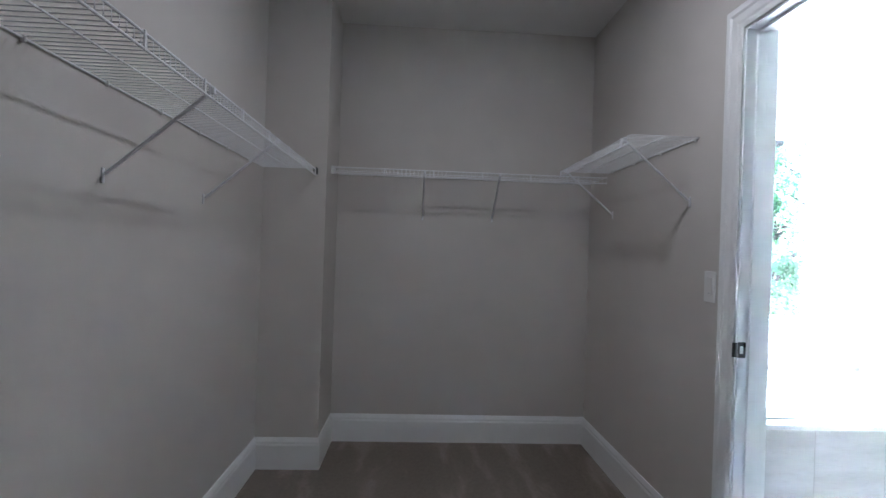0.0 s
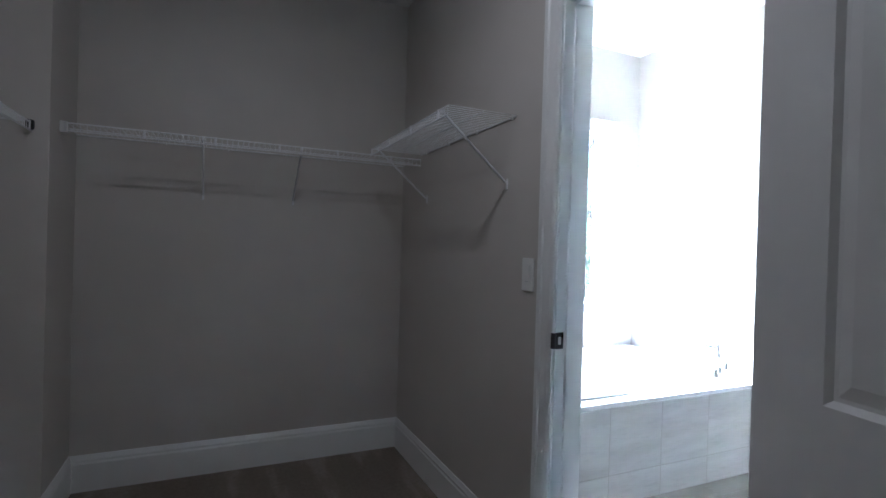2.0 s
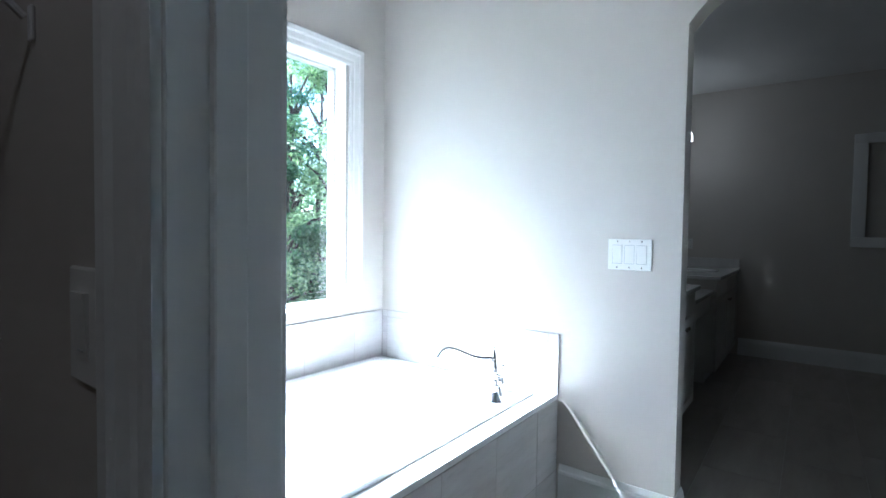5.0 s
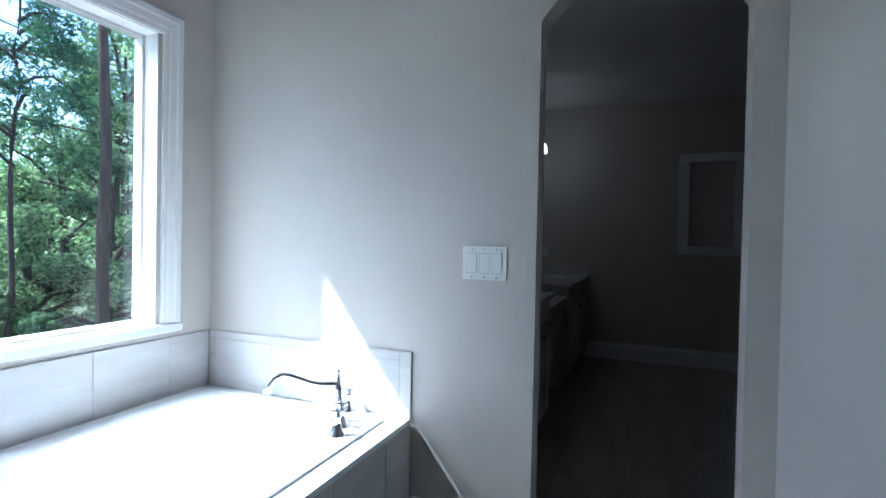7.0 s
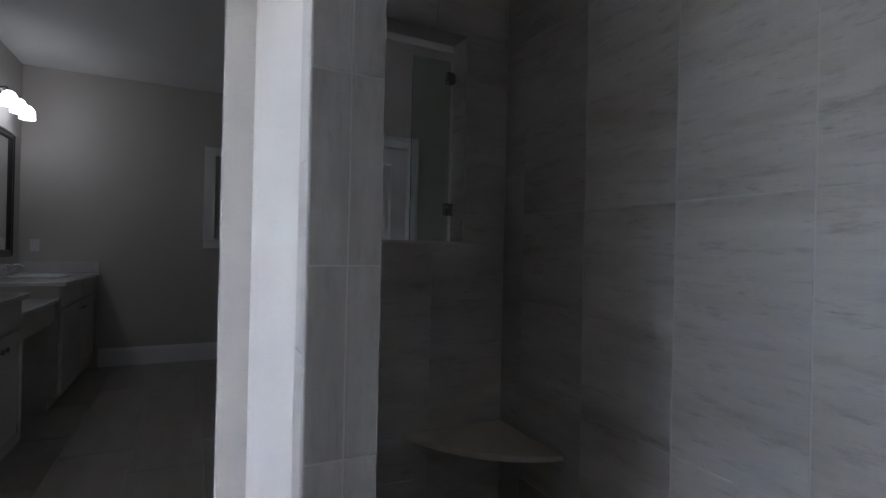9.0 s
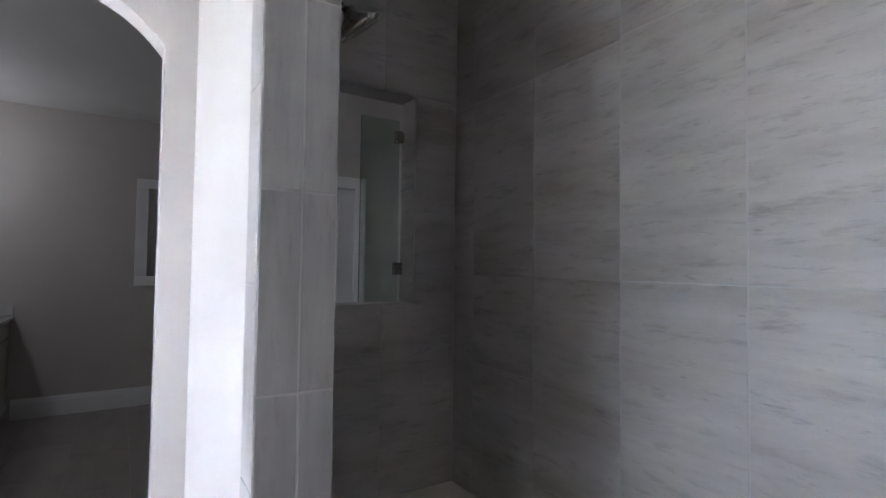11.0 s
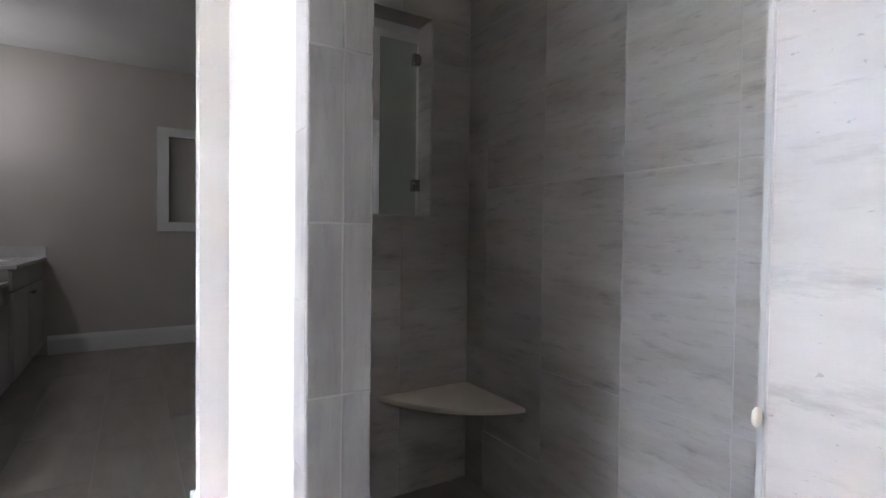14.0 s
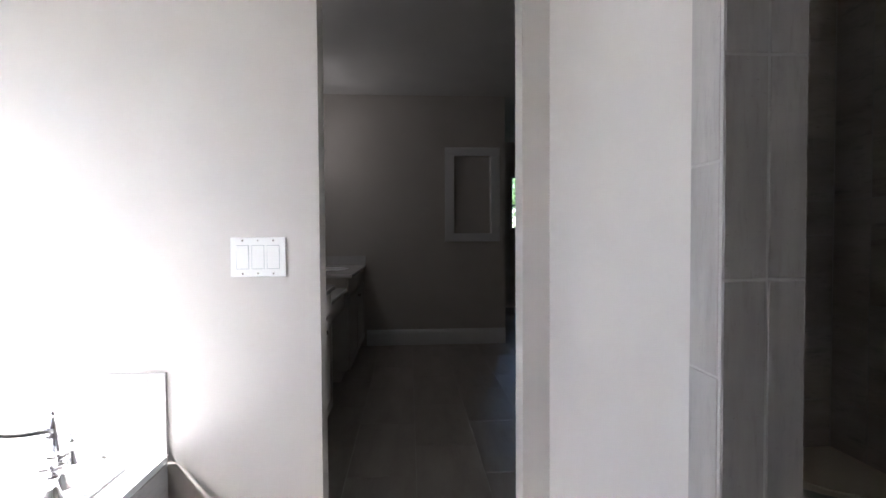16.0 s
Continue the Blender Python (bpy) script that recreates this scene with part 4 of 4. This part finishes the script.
px, py = spot(20.6, 16.5)
pz = ground_z(px, py)
up = empty("utility_pole", (px, py, pz), "weathered wooden utility pole with a grey transformer can", "utility pole")
part("pole", tube([(0, 0, 0), (0, 0, 5.5)], 0.08, 12, [0.085, 0.07]), POLEM, up)
part("transformer", lathe([(0.16, 0), (0.17, 0.02), (0.17, 0.42), (0.13, 0.47), (0.04, 0.50)], 18, (0.30, 0, 4.0)), GREYM, up, "grey transformer can")
part("bracket", box((0.08, -0.04, 4.15), (0.16, 0.04, 4.28)), GREYM, up)
for h in (5.55, 4.6):
    bm = bmesh.new()
    pts = []
    for k in range(21):
        t = k / 20
        pts.append((-9 + 9 * t, -1.0 + 1.0 * t, h + 0.4 * (1 - t) - 1.4 * t * (1 - t)))
    add_tube(bm, pts, 0.012, 5)
    part("cable", bm, DARK, up)


# ---- tiles ----
def tile_rects(u0, u1, v0, v1, us, vs2, holes=()):
    """Cells between the joints us and vs2, cut round the holes."""
    out = []
    ue = [u0] + [u for u in us if u0 < u < u1] + [u1]
    ve = [v0] + [v for v in vs2 if v0 < v < v1] + [v1]
    for a, b2 in zip(ue, ue[1:]):
        for c, d in zip(ve, ve[1:]):
            cells = [(a, b2, c, d)]
            for h0, h1, k0, k1 in holes:
                nxt = []
                for (p, q, s, t) in cells:
                    if q <= h0 or p >= h1 or t <= k0 or s >= k1:
                        nxt.append((p, q, s, t))
                        continue
                    if s < k0:
                        nxt.append((p, q, s, k0))
                    if t > k1:
                        nxt.append((p, q, k1, t))
                    s2, t2 = max(s, k0), min(t, k1)
                    if p < h0:
                        nxt.append((p, h0, s2, t2))
                    if q > h1:
                        nxt.append((h1, q, s2, t2))
                cells = nxt
            out += [c2 for c2 in cells if c2[1] - c2[0] > 0.012 and c2[3] - c2[2] > 0.012]
    return out


TILE_CACHE = {}


def lay(parent, axis, plane, side, rects, material, gap=0.0035, thick=0.008, name="tile"):
    """Bevelled tiles on the plane, each an object under its wall."""
    rr = random.Random(int(plane * 1000) + len(rects))
    bed = thick - 0.0016
    if bed > 0.001:
        bm = bmesh.new()
        for a, b2, c, d in rects:
            lo, hi = sorted((plane, plane + side * bed))
            add_box(bm, *{"x": ((lo, a, c), (hi, b2, d)), "y": ((a, lo, c), (b2, hi, d)), "z": ((a, c, lo), (b2, d, hi))}[axis])
        tagged(part("grout", bm, GROUT, parent), kind="stuff")
    for a, b2, c, d in rects:
        w, h = b2 - a - gap, d - c - gap
        key = (axis, side, round(w, 4), round(h, 4), material.name, thick)
        me = TILE_CACHE.get(key)
        if me is None:
            bm = bmesh.new()
            bev = min(0.0015, thick * 0.4)
            fr = [(-w / 2, -h / 2), (w / 2, -h / 2), (w / 2, h / 2), (-w / 2, h / 2)]
            fi = [(x * (1 - 2 * bev / w), y * (1 - 2 * bev / h)) for x, y in fr]

            def P(x, y, t):
                t *= side
                return {"x": (t, x, y), "y": (x, t, y), "z": (x, y, t)}[axis]

            r0 = [bm.verts.new(P(x, y, 0)) for x, y in fr]
            r1 = [bm.verts.new(P(x, y, thick - bev)) for x, y in fr]
            r2 = [bm.verts.new(P(x, y, thick)) for x, y in fi]
            for q0, q1 in ((r0, r1), (r1, r2)):
                for k in range(4):
                    bm.faces.new((q0[k], q0[(k + 1) % 4], q1[(k + 1) % 4], q1[k]))
            bm.faces.new(r2)
            bmesh.ops.recalc_face_normals(bm, faces=bm.faces[:])
            me = bpy.data.meshes.new(name)
            bm.to_mesh(me)
            bm.free()
            me.materials.append(material)
            TILE_CACHE[key] = me
        ob = new(name, me)
        x, y = (a + b2) / 2, (c + d) / 2
        p = plane + side * rr.uniform(-0.0006, 0.0004)
        ob.location = {"x": (p, x, y), "y": (x, p, y), "z": (x, y, p)}[axis]
        ob.parent = parent


# shower south wall: columns with staggered rows
cols = [BX, 0.815, 1.185, 1.568, 1.946, SH_E - 0.008]
for k, (a, b2) in enumerate(zip(cols, cols[1:]), 1):
    rows = [0.655, 1.405, 2.155] if k % 2 else [0.28, 0.655, 1.03, 1.405, 1.78, 2.155, 2.53]
    if k == 2:
        rows = [0.655, 1.405, 2.17]
    lay(wall_s, "y", SH_S - 0.008, 1, tile_rects(a, b2, 0.0, CEIL_B, [], rows), TILE)
# shower east wall
cols = [SH_S, -3.0, -2.62, SH_N - 0.13]
for k, (a, b2) in enumerate(zip(cols, cols[1:])):
    rows = [0.655, 1.405, 2.155] if k % 2 == 0 else [0.28, 1.03, 1.78, 2.53]
    lay(wall_e, "x", SH_E, -1, tile_rects(a, b2, 0.0, CEIL_B, [], rows, [(NY0, NY1, NZ0, NZ1)]), TILE)
# lining of the see-through opening
lay(wall_e, "y", NY0, 1, [(SH_E - 0.008, SH_E + 0.12, NZ0 + 0.008, 1.78), (SH_E - 0.008, SH_E + 0.12, 1.78, NZ1 - 0.008)], TILE)
lay(wall_e, "y", NY1, -1, [(SH_E - 0.008, SH_E + 0.12, NZ0 + 0.008, 1.78), (SH_E - 0.008, SH_E + 0.12, 1.78, NZ1 - 0.008)], TILE)
lay(wall_e, "z", NZ0, 1, [(SH_E - 0.008, SH_E + 0.12, NY0, NY1)], TILE)
lay(wall_e, "z", NZ1, -1, [(SH_E - 0.008, SH_E + 0.12, NY0, NY1)], TILE)
# wing wall end and its edge strip
rows = [0.118, 0.482, 0.846, 1.211, 1.574, 1.938, 2.30, 2.66]
lay(wall_w, "x", 1.10, -1, tile_rects(SH_N - 0.138, SH_N + 0.006, 0.0, CEIL_B, [-2.351], rows), TILEV)
lay(wall_w, "y", SH_N, 1, tile_rects(1.102, 1.187, 0.0, CEIL_B, [], [0.33, 0.69, 1.048, 1.405, 1.765, 2.12, 2.48]), TILEV, 0.003, 0.006)
lay(wall_w, "y", SH_N - 0.13, -1, tile_rects(1.102, SH_E - 0.009, 0.0, CEIL_B, [1.48, 1.85], [0.655, 1.405, 2.155]), TILE)
# west wing: tiled face and the tile edge beside the entry
lay(wall_v, "y", SH_N - 0.008, 1, tile_rects(BX + 0.001, 0.2275, 0.0, CEIL_B, [], [0.86, 1.60, 2.34]), TILE, 0.002)
lay(wall_v, "x", 0.2285, 1, tile_rects(SH_N - 0.138, SH_N - 0.003, 0.0, CEIL_B, [], [0.477, 0.842, 1.207, 1.572, 1.937, 2.30, 2.66]), TEDGE, 0.006, 0.005)
caulk = empty("caulk_dab", (0.228, -2.275, 1.09), "small smear of cream caulk on the tile edge", "caulk")
bm = bmesh.new()
bmesh.ops.create_icosphere(bm, subdivisions=2, radius=1.0, matrix=Matrix.Translation((0.229, -2.2765, 1.085)) @ Matrix.Diagonal((0.0025, 0.004, 0.006, 1)))
own(part("dab", bm, SEATM, None), caulk)
# tub apron
lay(ap, "y", FY + 0.004, -1, tile_rects(BX, 2.09, 0.0, DZ - 0.024, [0.43, 0.79, 1.15, 1.51, 1.869], [0.158]), TILEL)
# tub splash
sp = tagged(finish("tub_splash_backing", box((BX, NORTH - 0.004, DZ), (2.097, NORTH, 0.815)), GROUT), "pale tiles around the tub", "tile splash", kind="structure")
lay(sp, "y", NORTH - 0.004, -1, tile_rects(BX, 2.09, DZ + 0.002, 0.815, [0.42, 0.78, 1.14, 1.50, 1.86], []), TILEL)
sp2 = tagged(finish("tub_splash_backing", box((SH_E - 0.004, FY, DZ), (SH_E, NORTH, 0.815)), GROUT), "pale tiles with a narrow border beside the tub", "tile splash", kind="structure")
lay(sp2, "x", SH_E - 0.004, -1, tile_rects(-0.868, NORTH - 0.012, DZ + 0.002, 0.775, [-0.52, -0.16, 0.20], []) + tile_rects(-0.868, NORTH - 0.012, 0.775, 0.815, [-0.52, -0.16, 0.20], []) + [(FY, -0.868, DZ + 0.002, 0.815)], TILEL)
# bathroom floor, long tiles laid in courses
rects = []
k = 0
y = -2.17 - 0.372 * 9
while y < NORTH:
    off = 0.372 * ((k + 1) % 2)
    rects += tile_rects(0.10, 7.3, y, min(y + 0.372, NORTH), [2.59 + off + 0.745 * i for i in range(-4, 8)], [])
    y += 0.372
    k += 1
rects = [q for q in rects if not (q[1] < 2.0 and q[3] < -2.3) and not (q[1] < 2.0 and q[2] > -0.9)]
lay(floor_bath, "z", -0.008, 1, rects, TILEF, 0.003, 0.008)
